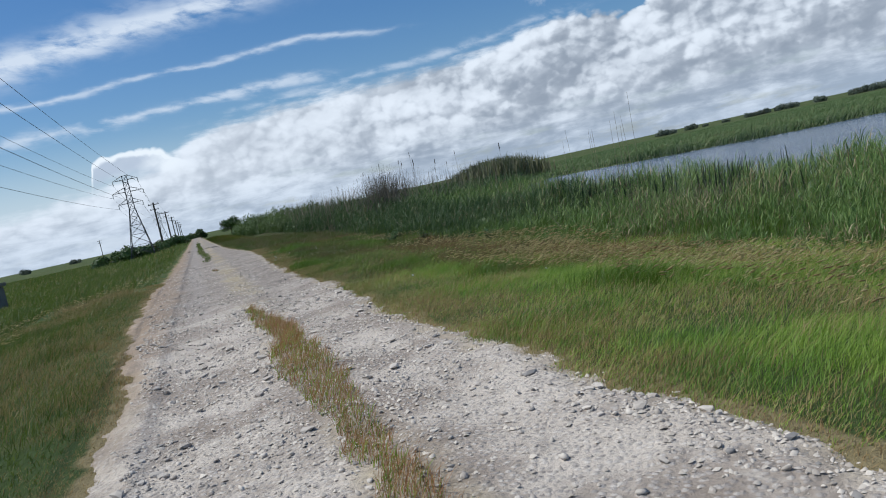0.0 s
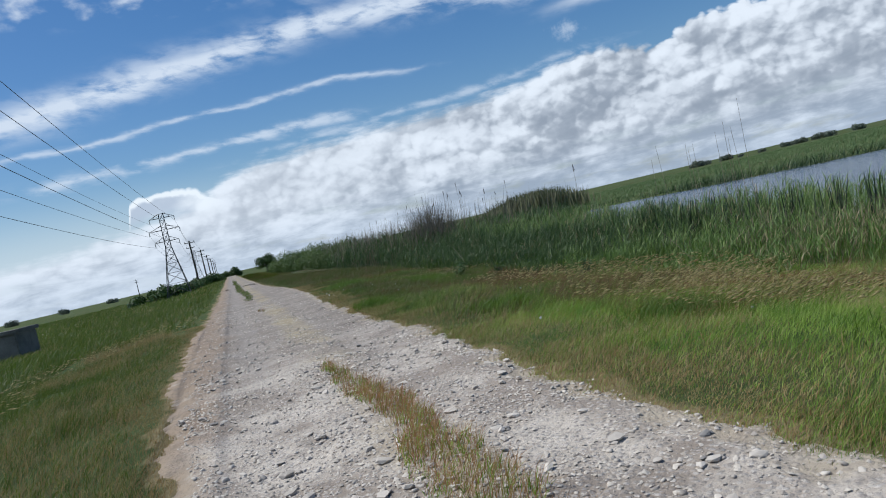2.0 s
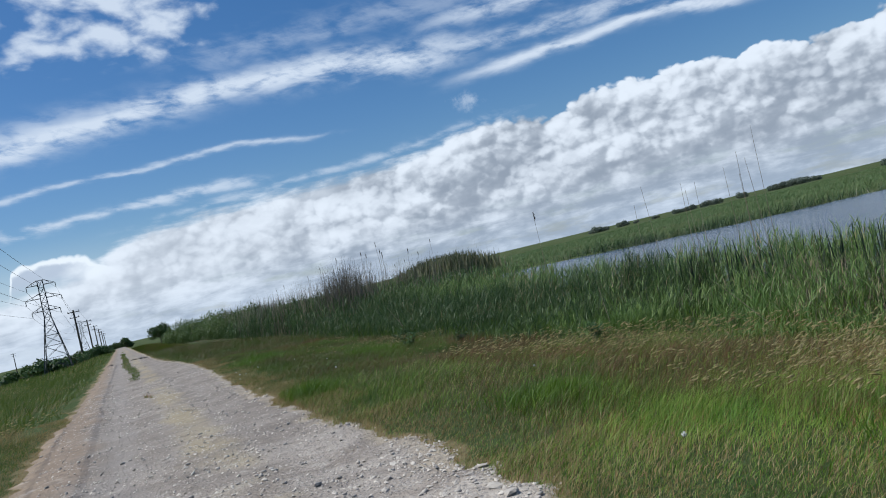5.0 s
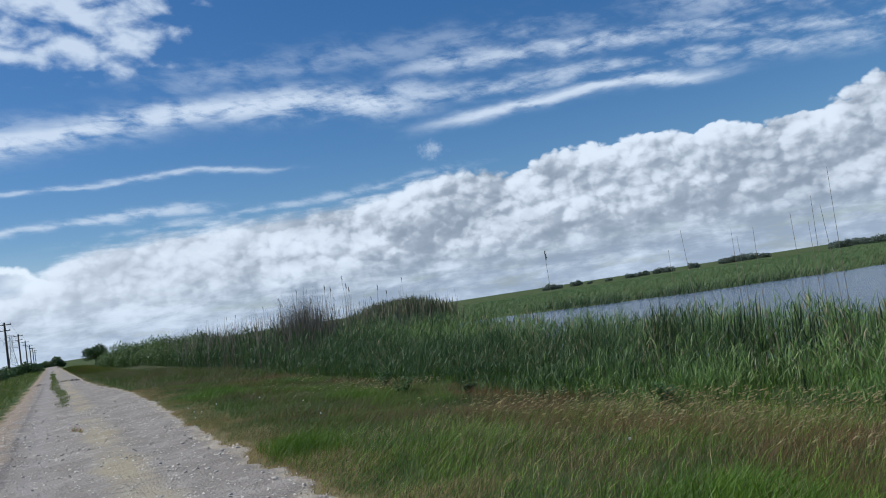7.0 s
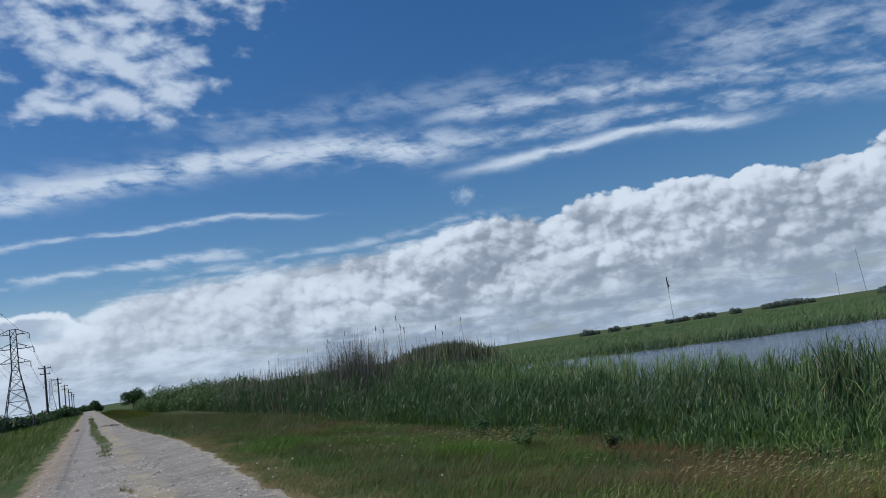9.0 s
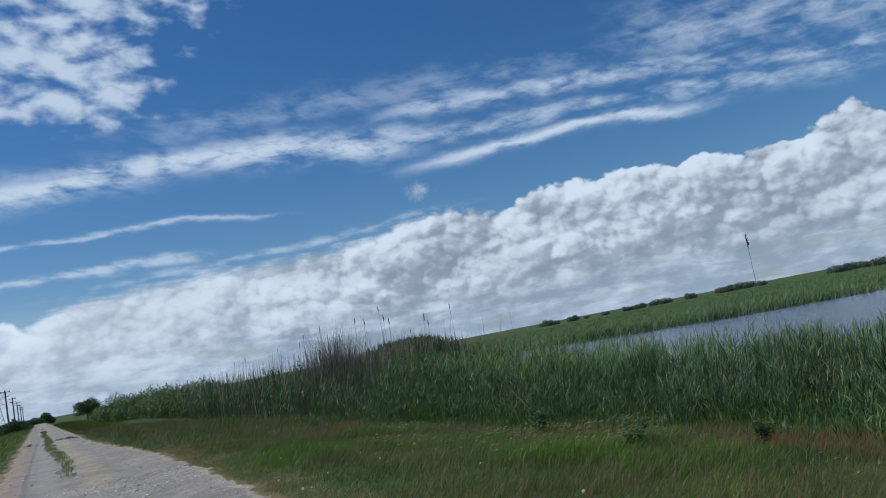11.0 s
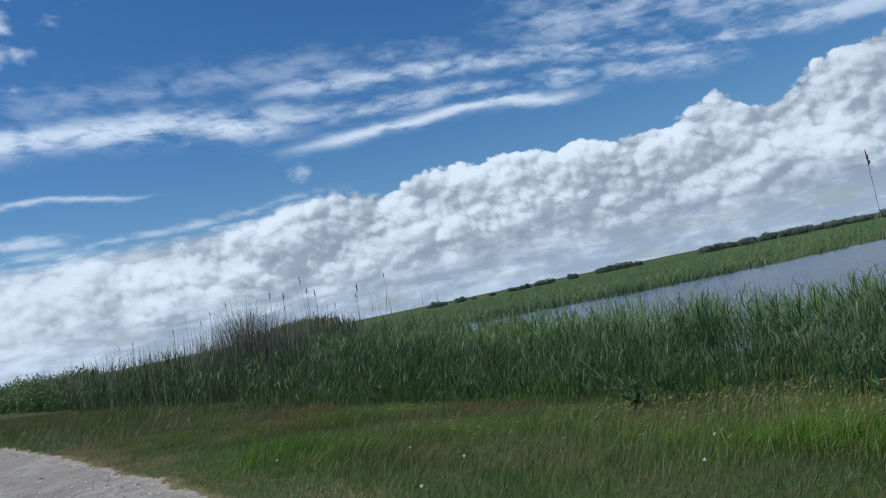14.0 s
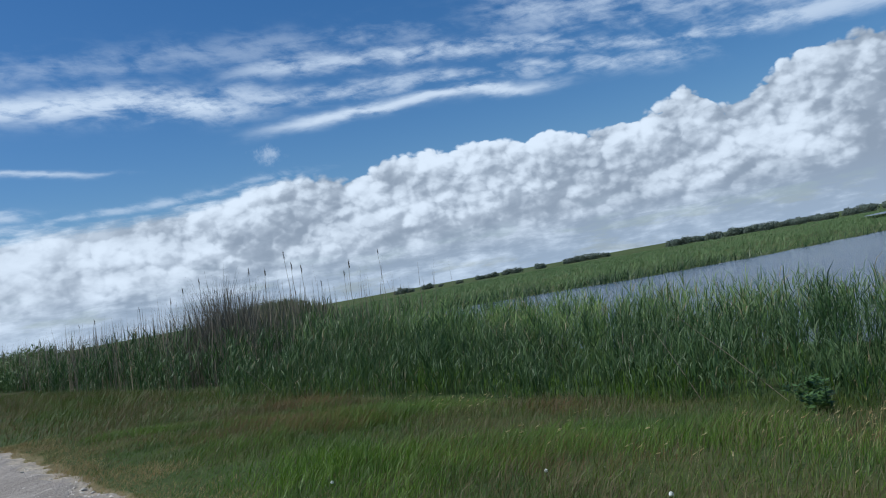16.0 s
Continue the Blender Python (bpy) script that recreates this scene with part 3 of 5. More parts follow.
# ---- blades ----
def scatter(n, x0, x1, y0, y1, seed):
    r = np.random.default_rng(seed)
    return np.stack([r.uniform(x0, x1, n), r.uniform(y0, y1, n)], 1)


def blades(name, base, height, width, lean, mat, segments=2, droop=0.5, seed=0, facing=None):
    """One mesh of tapered, bent blades. base: n x 3; height, width: n; lean: n x 2, the tip's shift as a share of the height."""
    n = len(base)
    r = np.random.default_rng(seed)
    a = r.uniform(0, math.pi, n) if facing is None else facing + r.normal(0, 0.5, n)
    side = np.stack([np.cos(a), np.sin(a), 0 * a], 1) * width[:, None] * 0.5
    rows = []
    for s in range(segments):
        t = s / segments
        c = base.copy()
        c[:, :2] += lean * (height * (t ** 1.8))[:, None]
        c[:, 2] += height * (t - droop * 0.35 * t * t * np.hypot(lean[:, 0], lean[:, 1]))
        w = (1 - 0.55 * t ** 1.5) if s else 0.8
        rows += [c - side * w, c + side * w]
    tip = base.copy()
    tip[:, :2] += lean * height[:, None]
    tip[:, 2] += height * (1 - droop * 0.35 * np.hypot(lean[:, 0], lean[:, 1]))
    rows.append(tip)
    v = np.stack(rows, 1).reshape(-1, 3)
    per = 2 * segments + 1
    o = np.arange(n) * per
    tris = []
    for s in range(segments - 1):
        b = o + 2 * s
        tris += [np.stack([b, b + 1, b + 3], 1), np.stack([b, b + 3, b + 2], 1)]
    b = o + 2 * (segments - 1)
    tris.append(np.stack([b, b + 1, b + 2], 1))
    return raw(name, v, np.concatenate(tris), mat)


def raw(name, v, f, mat):
    """A mesh from arrays of vertices and triangles."""
    me = bpy.data.meshes.new(name)
    me.vertices.add(len(v))
    me.vertices.foreach_set("co", np.ascontiguousarray(v, np.float32).ravel())
    me.loops.add(f.size)
    me.loops.foreach_set("vertex_index", np.ascontiguousarray(f, np.int32).ravel())
    me.polygons.add(len(f))
    me.polygons.foreach_set("loop_start", np.arange(0, f.size, f.shape[1], dtype=np.int32))
    me.update(calc_edges=True)
    me.materials.append(mat)
    return new(name, me)


def on_ground(xy, lift=0.0):
    return np.column_stack([xy, ground_z(xy[:, 0], xy[:, 1]) + lift])


def wind(n, r, mean=0.35, spread=0.45):
    return np.column_stack([r.normal(mean + 0.15, spread, n), r.normal(-0.12, spread, n)])


def edge_keep(xy, r):
    """Thins grass out towards the track, unevenly."""
    off = beyond_edge(xy[:, 0], xy[:, 1]) + (lump_noise(xy[:, 0], xy[:, 1], 0.8, 21) - 0.5) * 0.5
    return r.random(len(xy)) < smooth(off, -0.3, 0.5)


def verge(name, label, x0, x1, y0, y1, density, h0, h1, mat, seed, segments=2, width=0.006, keep=None, lean=0.35):
    r = np.random.default_rng(seed)
    xy = scatter(int(density * (x1 - x0) * (y1 - y0)), x0, x1, y0, y1, seed)
    xy = xy[edge_keep(xy, r) if keep is not by_edge else beyond_edge(xy[:, 0], xy[:, 1]) > r.uniform(-0.22, 0.05, len(xy))]
    if keep is not None:
        xy = xy[keep(xy, r)]
    n = len(xy)
    far = smooth(beyond_edge(xy[:, 0], xy[:, 1]) + (lump_noise(xy[:, 0], xy[:, 1], 1.1, 33) - 0.5) * 0.6, -0.1, 1.5)
    h = (h0 + (h1 - h0) * lump_noise(xy[:, 0], xy[:, 1], 1.3, 31) ** 1.5 * 1.4) * r.uniform(0.55, 1.15, n) * (0.36 + 0.64 * far)
    ob = blades(name, on_ground(xy, -0.01), h, width * r.uniform(0.7, 1.4, n), wind(n, r, lean), mat, segments, seed=seed)
    return tagged(ob, label, "grass", kind="stuff")


def lush_here(xy, r):
    return r.random(len(xy)) < smooth(lump_noise(xy[:, 0], xy[:, 1], 2.1, 41), 0.55, 0.72)


def by_edge(xy, r):
    return r.random(len(xy)) < 1 - smooth(beyond_edge(xy[:, 0], xy[:, 1]) + (lump_noise(xy[:, 0], xy[:, 1], 0.7, 35) - 0.5) * 0.6, 0.15, 0.9)


def dry_band(xy, r):
    here = smooth(lump_noise(xy[:, 0], xy[:, 1] * 0.45, 1.5, 47), 0.35, 0.65)
    return r.random(len(xy)) < here * smooth(xy[:, 0], 4.0, 5.6)


def dry_here(xy, r):
    return r.random(len(xy)) < smooth(lump_noise(xy[:, 0], xy[:, 1] * 0.6, 1.7, 43), 0.42, 0.72)


verge("verge_grass", "mixed green and straw wild grass on the track's verge", 2.0, 8.6, 2.5, 13.5, 1250, 0.07, 0.2, GRASS, 101, width=0.004, lean=0.5)
verge("verge_grass", "short green undergrowth on the track's verge", 2.0, 8.4, 2.5, 14.5, 1100, 0.05, 0.12, UNDER, 116, 1, 0.006, lean=0.3)
# Brighter grass thinned over the dimmed copy to blend the two tones.
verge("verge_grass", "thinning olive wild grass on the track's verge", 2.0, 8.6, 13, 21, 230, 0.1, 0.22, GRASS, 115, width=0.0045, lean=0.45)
verge("verge_grass", "green wild grass on the track's verge, dimmed in colour", 2.0, 8.8, 13, 42, 560, 0.07, 0.2, GRASS_DIM, 114, width=0.0048, lean=0.45)
verge("verge_grass", "short green undergrowth further along the verge", 2.0, 6.4, 14, 40, 420, 0.05, 0.12, LUSH, 117, 1, 0.006, lean=0.3)
verge("verge_grass", "lush dark green grass tufts on the verge", 2.3, 8.6, 2.5, 42, 760, 0.09, 0.21, LUSH, 102, width=0.0046, keep=lush_here, lean=0.5)
verge("verge_grass", "dry reddish fescue patches on the verge", 2.1, 8.4, 3, 14, 380, 0.1, 0.22, RUSSET, 103, width=0.0026, keep=dry_here, lean=0.7)
verge("verge_grass", "thin reddish fescue further along the verge", 2.6, 8.4, 14, 42, 260, 0.12, 0.22, FESCUE_DIM, 118, width=0.0026, keep=dry_here, lean=0.7)
verge("verge_grass", "short straw-coloured grass along the track's edge", 1.5, 3.7, 2, 42, 1900, 0.09, 0.2, DRY, 111, width=0.004, keep=by_edge)
verge("verge_grass", "short straw-coloured grass along the track's sandy edge", -2.2, -0.5, 3, 30, 1300, 0.07, 0.16, DRY, 112, width=0.005, keep=by_edge)
verge("verge_grass", "brown fescue haze in front of the reeds", 4.0, 8.6, 10, 42, 620, 0.18, 0.3, FESCUE_DIM, 113, width=0.0026, keep=dry_band, lean=0.7)
verge("verge_grass", "wild grass further along the track's verge", 2.0, 10.5, 42, 80, 130, 0.2, 0.42, GRASS_DIM, 104, 1, 0.016)
verge("verge_grass", "wild grass far along the track's verge", 2.0, 12.5, 80, 170, 35, 0.25, 0.5, GRASS_DIM, 105, 1, 0.04)
verge("verge_grass", "green and straw grass on the far side of the track", -6, -0.7, 3.5, 26, 360, 0.12, 0.3, MEADOW, 106, width=0.007)
verge("verge_grass", "dry fescue beside the track's sandy edge", -5, -0.8, 2, 30, 240, 0.2, 0.38, DRY, 107, width=0.004, keep=dry_here)
verge("verge_grass", "meadow grass beyond the track", -30, -0.9, 30, 80, 45, 0.25, 0.45, MEADOW, 108, 1, 0.03)
verge("verge_grass", "low meadow grass beyond the track", -30, -5.5, 3, 30, 75, 0.15, 0.34, MEADOW, 109, 1, 0.018)
verge("verge_grass", "far meadow grass", -60, -1.0, 80, 240, 7, 0.4, 0.7, MEADOW, 110, 1, 0.09)


for i, (x, y, wide) in enumerate(((2.7, 20.5, 0.7), (4.0, 32.5, 1.3), (4.0, 15.0, 0.8), (4.5, 11.0, 0.9), (4.6, 7.4, 0.8), (5.6, 26.2, 0.9), (6.6, 36.0, 1.2))):
    r = np.random.default_rng(140 + i)
    xy = np.column_stack([r.normal(x, wide * 0.4, 1500), r.normal(y, wide * 0.55, 1500)])
    xy = xy[beyond_edge(xy[:, 0], xy[:, 1]) > 0.05]
    away = np.hypot((xy[:, 0] - x) / wide, (xy[:, 1] - y) / wide)
    tagged(blades("grass_tuft", on_ground(xy, -0.01), (0.34 - 0.12 * np.minimum(away, 1.5)) * r.uniform(0.5, 1.1, len(xy)), 0.0065 * r.uniform(0.7, 1.4, len(xy)), wind(len(xy), r, 0.3, 0.5), LUSH, 2, seed=140 + i), "lush bright green grass tuft on the verge", "grass tuft", kind="stuff")


def strip_keep(xy, r):
    x, y = xy[:, 0], xy[:, 1]
    centre = np.interp(y, [8, 15, 22, 50, 90], [0.9, 0.72, 0.6, 0.42, 0.25]) + (lump_noise(x * 0, y, 2.5, 51) - 0.5) * 0.25
    half = (0.09 + 0.28 * lump_noise(x * 0 + 3, y, 1.3, 52)) * (1 - 0.5 * smooth(y, 7, 14) + 0.25 * smooth(y, 28, 40)) + (lump_noise(x, y, 0.22, 54) - 0.5) * 0.2
    patchy = np.maximum(1 - smooth(y, 8, 20), smooth(lump_noise(x * 0 + 9, y, 2.6, 53), 0.5, 0.75) * 0.5)
    patchy = np.where((y > 8) & (y < 18), np.maximum(patchy, 0.42), patchy)
    patchy = np.where((y > 30) & (y < 120), (0.16 + 0.7 * smooth(y, 26, 55)) * smooth(lump_noise(x * 0 + 4, y, 4.0, 55), -0.15, 0.45), np.where((y > 18) & (y <= 30), np.maximum(patchy, 0.12), patchy))
    return (r.random(len(x)) < patchy * smooth(half - np.abs(x - centre), -0.1, 0.12))


def strip_grass(name, label, density, h0, h1, mat, seed, width, y0=0.5, y1=34.0):
    r = np.random.default_rng(seed)
    xy = scatter(int(density * 1.7 * (y1 - y0)), -0.2, 1.5, y0, y1, seed)
    xy = xy[strip_keep(xy, r)]
    n = len(xy)
    h = r.uniform(h0, h1, n) * (0.5 + 0.8 * lump_noise(xy[:, 0], xy[:, 1], 0.6, 61))
    base = np.column_stack([xy, road_z(xy[:, 0], xy[:, 1]) - 0.01])
    return tagged(blades(name, base, h, width * r.uniform(0.7, 1.4, n), wind(n, r, 0.15, 0.35), mat, 2, seed=seed), label, "grass", kind="stuff")


strip_grass("track_grass", "short grey-green grass between the wheel ruts", 800, 0.05, 0.13, GRASS, 121, 0.006)
strip_grass("track_grass", "dry brown grass stems between the wheel ruts", 1500, 0.1, 0.22, RUSSET, 122, 0.0032)
strip_grass("track_grass", "low green grass between the wheel ruts", 260, 0.04, 0.09, LUSH, 124, 0.006)
strip_grass("track_grass", "sparse grass between the far wheel ruts", 300, 0.05, 0.12, MEADOW, 123, 0.01, 26, 140)


def seed_heads(name, label, n, x0, x1, y0, y1, seed, tall=(0.32, 0.52), size=1.0):
    """Wild barley: bent stems with a drooping bristly ear, blown over by the wind."""
    r = np.random.default_rng(seed)
    xy = scatter(n * 3, x0, x1, y0, y1, seed)
    xy = xy[r.random(len(xy)) < smooth(lump_noise(xy[:, 0], xy[:, 1] * 0.7, 2.4, 71), 0.4, 0.75)][:n]
    n = len(xy)
    base = on_ground(xy)
    h = r.uniform(*tall, n)
    bend = wind(n, r, 0.5, 0.25)
    top = base + np.column_stack([bend * (h * 0.7)[:, None], h])
    along = np.column_stack([bend[:, 0] * 1.6 + 0.4, bend[:, 1], r.uniform(-0.2, 0.5, n)])
    along /= np.linalg.norm(along, axis=1)[:, None]
    length = r.uniform(0.06, 0.12, n)[:, None] * size
    side = np.cross(along, np.array([0, 0, 1.0]))
    side /= np.linalg.norm(side, axis=1)[:, None]
    up = np.cross(side, along)
    w = length * 0.085
    e0, e1, e2 = top, top + along * length * 0.4, top + along * length
    thin = side * 0.0004
    awns = []
    for i in range(6):
        root = top + along * length * r.uniform(0.1, 0.8, (n, 1))
        flare = side * r.normal(0, 0.35, (n, 1)) + up * r.normal(0, 0.35, (n, 1))
        awns += [root - side * 0.0012, root + side * 0.0012, root + (along + flare) * length * r.uniform(0.6, 1.0, (n, 1))]
    v = np.stack([base - thin, base + thin, top + thin, top - thin, e0, e1 + side * w, e1 + up * w, e1 - side * w, e1 - up * w, e2, *awns], 1).reshape(-1, 3)
    o = np.arange(n)[:, None] * 28
    f = np.concatenate([o + np.array(t) for t in ((0, 1, 2), (0, 2, 3), (4, 5, 6), (4, 6, 7), (4, 7, 8), (4, 8, 5), (9, 6, 5), (9, 7, 6), (9, 8, 7), (9, 5, 8), *((10 + 3 * i, 11 + 3 * i, 12 + 3 * i) for i in range(6)))])
    return tagged(raw(name, v, f, SEED), label, "grass", kind="stuff")


seed_heads("barley_heads", "pale wild barley ears bent by the wind", 1700, 4.2, 8.2, 3, 14, 131, (0.16, 0.28), 0.9)
seed_heads("barley_heads", "few pale wild barley ears on the greener verge", 220, 4.6, 8.2, 16, 40, 134, (0.16, 0.26), 0.6)
seed_heads("barley_heads", "pale barley ears in front of the reeds", 1300, 5.0, 8.2, 4, 21, 132, (0.18, 0.3), 0.85)
seed_heads("barley_heads", "small pale ears in front of the dimmed green reeds", 550, 5.8, 8.2, 21, 42, 135, (0.18, 0.28), 0.55)
seed_heads("barley_heads", "pale grass ears on the far verge", 600, -6, -1.0, 3, 28, 133, (0.25, 0.4))


# ---- reeds ----
def reed_bed(name, label, xy, height, leaves, mat, seed, leaf_w=0.015, spread=0.68, segments=2, tail=0.95):
    """Upright reed shoots, each with a stem blade and long leaves that arch down-wind."""
    r = np.random.default_rng(seed)
    n = len(xy)
    base = on_ground(xy, -0.03)
    stem_lean = np.column_stack([r.normal(0.1, 0.07, n), r.normal(0.0, 0.07, n)])
    all_base, all_h, all_w, all_l = [base], [height], [np.full(n, leaf_w * 0.45)], [stem_lean]
    for i in range(leaves):
        t = tail * r.uniform(0.0, 1.0, n) ** 0.55
        b = base.copy()
        b[:, :2] += stem_lean * (height * t ** 1.8)[:, None]
        b[:, 2] += height * t * 0.97
        a = r.uniform(0, 2 * math.pi, n)
        out = np.abs(r.normal(0.45, 0.25, n)) * spread * 2
        all_base.append(b)
        all_h.append((0.12 + 0.16 * height) * r.uniform(0.6, 1.4, n))
        all_w.append(leaf_w * r.uniform(0.7, 1.4, n))
        all_l.append(np.column_stack([np.cos(a) * out + 0.3, np.sin(a) * out]))
    return tagged(blades(name, np.concatenate(all_base), np.concatenate(all_h), np.concatenate(all_w), np.concatenate(all_l), mat, segments, 0.9, seed), label, "reeds", kind="stuff")


def reed_height(x, y):
    """Reed height by place: low at the front, tall towards the water, with uneven tops."""
    h = np.interp(x, [7.5, 9, 12, 16, 21], [0.55, 0.88, 1.62, 1.82, 1.86])
    h = h + np.interp(y, [0, 6, 12, 17, 22, 32, 45, 60, 90], [-0.5, -0.48, -0.44, -0.44, -0.4, -0.24, 0.06, 0.75, 0.95]) * np.where(y > 45, np.interp(x, [9, 12, 18, 24], [0.4, 1.0, 1.0, 0.3]), 1.0)
    return h * (0.64 + 0.36 * lump_noise(x, y, 2.6, 81) + 0.4 * lump_noise(x, y, 0.6, 82))


def front(y):
    return np.interp(y, [0, 20, 35, 50, 90, 140], [7.6, 7.8, 8.4, 9.4, 10.2, 10.8]) + (lump_noise(y * 0, y, 3.0, 83) - 0.5) * 1.6 + (lump_noise(y * 0 + 7, y, 0.9, 84) - 0.5) * 0.9


def reed_sites(density, x1, y0, y1, seed, x0=7.0):
    r = np.random.default_rng(seed)
    xy = scatter(int(density * (x1 - x0) * (y1 - y0) / 6), x0, x1, y0, y1, seed)
    xy[:, 1] += r.normal(0, 2.4, len(xy))
    xy = np.repeat(xy, 6, 0) + r.normal(0, 0.17, (len(xy) * 6, 2)) * r.uniform(0.5, 1.6, (len(xy) * 6, 1))
    ok = (xy[:, 0] > front(xy[:, 1]) + r.normal(0, 0.25, len(xy))) & (wet(xy[:, 0], xy[:, 1]) < r.uniform(-1.0, 1.0, len(xy)))
    return xy[ok & (r.random(len(xy)) < 0.15 + 0.85 * smooth(lump_noise(xy[:, 0], xy[:, 1], 0.9, 85), 0.3, 0.6))]


def reeds(name, label, density, x0, x1, y0, y1, leaves, mat, seed, scale=1.0, **more):
    xy = reed_sites(density, x1, y0, y1, seed, x0)
    r = np.random.default_rng(seed + 1)
    return reed_bed(name, label, xy, reed_height(xy[:, 0], xy[:, 1]) * r.uniform(0.75, 1.12, len(xy)) * scale, leaves, mat, seed, **more)


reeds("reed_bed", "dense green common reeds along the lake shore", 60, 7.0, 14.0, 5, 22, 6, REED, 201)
reeds("reed_bed", "dense green common reeds along the lake shore, dimmed in colour", 74, 7.0, 14.0, 22, 46, 6, REED_DIM, 209)
reeds("reed_bed", "green common reeds standing towards the water", 30, 14.0, 23.0, 6, 52, 6, REED, 202, leaf_w=0.02)
reeds("reed_bed", "green reeds further along the shore", 11, 8.5, 26.0, 46, 80, 6, REED_DIM, 203, leaf_w=0.032)
reeds("reed_bed", "green reeds far along the shore", 3.6, 9.5, 46.0, 80, 150, 5, REED_DIM, 204, leaf_w=0.055, scale=1.05)
reeds("reed_bed", "short green sedge in front of the reeds", 60, 6.8, 10.5, 3, 46, 3, LUSH, 205, leaf_w=0.008, scale=0.62, spread=0.25)
reeds("cattail_bed", "stiff blue-green cattail leaves rising above the reeds", 4.5, 11.0, 15.0, 11, 26, 5, CATTAIL_AND_SHADE, 206, leaf_w=0.036, scale=1.3, spread=0.08, tail=0.35)
reeds("dead_reed_bed", "last year's straw-coloured reed stems among the green", 7.0, 10.0, 16.0, 3, 24, 1, STRAW, 207, leaf_w=0.01, scale=0.98, spread=0.25)
reeds("dead_reed_bed", "scattered straw-coloured reed stems", 1.6, 9.0, 22.0, 26, 60, 1, STRAW, 208, leaf_w=0.01, scale=1.0, spread=0.25)


# ---- dead reeds and the far marsh ----
def stems(name, label, xy, top, seed, mat, width=0.016, lean=0.1):
    r = np.random.default_rng(seed)
    base = on_ground(xy, -0.03)
    n = len(xy)
    return tagged(blades(name, base, top - base[:, 2], width * r.uniform(0.7, 1.3, n), np.column_stack([r.normal(0.05, lean, n), r.normal(0.0, lean, n)]), mat, 2, 0.3, seed), label, "dead reeds", kind="stuff")


r = np.random.default_rng(301)
xy = np.column_stack([r.normal(15.2, 1.0, 1300), r.normal(60.8, 1.9, 1300)])
stems("dead_reed_clump", "tall grey-brown clump of dead reed stalks", xy, 3.6 - 1.1 * np.hypot((xy[:, 0] - 15.2) / 1.7, (xy[:, 1] - 60.8) / 3.0) + r.normal(0, 0.4, 1300), 302, CLUMP, 0.026, 0.15)
xy = np.column_stack([r.uniform(14.5, 22.5, 260), r.uniform(52, 68, 260)])
stems("dead_reed_bed", "thin dead reed stalks above the green reeds", xy, r.uniform(1.6, 3.3, 260), 303, STRAW, 0.032, 0.07)
xy = np.column_stack([r.uniform(11.0, 19.0, 1500), r.uniform(58, 125, 1500)])
stems("dead_reed_bed", "long row of thin dead reed stalks", xy, r.uniform(1.5, 3.2, 1500), 304, STRAW, 0.04, 0.06)
xy = np.column_stack([r.normal(64, 5.2, 2600), r.normal(154, 4, 2600)])
stems("dead_reed_mound", "distant brown hump of dead reeds", xy, 3.6 - 0.05 * ((xy[:, 0] - 64) / 1.3) ** 2 * 0.6 + r.normal(0, 0.4, 2600), 305, HUMP, 0.3, 0.12)


def far_marsh(name, label, n, near, deep, seed, h, w, mat):
    """Reeds on the lake's far side between two distances from the water's edge."""
    r = np.random.default_rng(seed)
    xy = np.column_stack([r.uniform(24, 330, n), r.uniform(30, 330, n)])
    d = -wet(xy[:, 0], xy[:, 1])
    beyond = (xy[:, 0] > bank_x(xy[:, 1]) - 2) | (xy[:, 1] > 116)
    keep = (d > near) & (d < deep) & beyond & (r.random(n) < 0.3 + 0.7 * smooth(lump_noise(xy[:, 0], xy[:, 1], 7, seed), 0.25, 0.6))
    xy = xy[keep]
    m = len(xy)
    height = h * (0.45 + 0.9 * lump_noise(xy[:, 0], xy[:, 1], 5, seed + 1)) * r.uniform(0.7, 1.15, m)
    return tagged(blades(name, on_ground(xy, -0.1), height, w * r.uniform(0.6, 1.4, m), wind(m, r, 0.25, 0.45), mat, 1, seed=seed), label, "reeds", kind="stuff")


# The dark cattail colour paints shade onto the far bank's front row.
far_marsh("far_reed_bed", "dense reeds on the lake's far bank, their shaded front painted dark", 900000, -0.6, 2.6, 311, 1.75, 0.1, CATTAIL_AND_SHADE)
far_marsh("far_reed_bed", "green reeds behind the far bank's edge, dimmed in colour", 700000, 2.6, 7.0, 312, 1.3, 0.1, REED_DIM)
far_marsh("far_reed_bed", "green marsh reeds stretching to the horizon", 150000, 6.5, 400.0, 313, 0.95, 0.16, REED_FAR)


r = np.random.default_rng(306)
spot = np.column_stack([r.uniform(12.2, 14.2, 34), r.uniform(13.5, 26, 34)])
xy = np.repeat(spot, 9, 0) + r.normal(0, 0.14, (306, 2))
stems("cattail_bed", "dark upright cattail stalks above the reeds", xy, r.uniform(0.28, 0.68, 306), 307, COLD, 0.05, 0.05)
xy = np.column_stack([r.normal(11.6, 0.6, 700), r.uniform(13, 19.5, 700)])
stems("dead_reed_bed", "tangled tan dead reeds in front of the water", xy, r.uniform(-0.25, 0.32, 700), 308, STRAW, 0.013, 0.3)


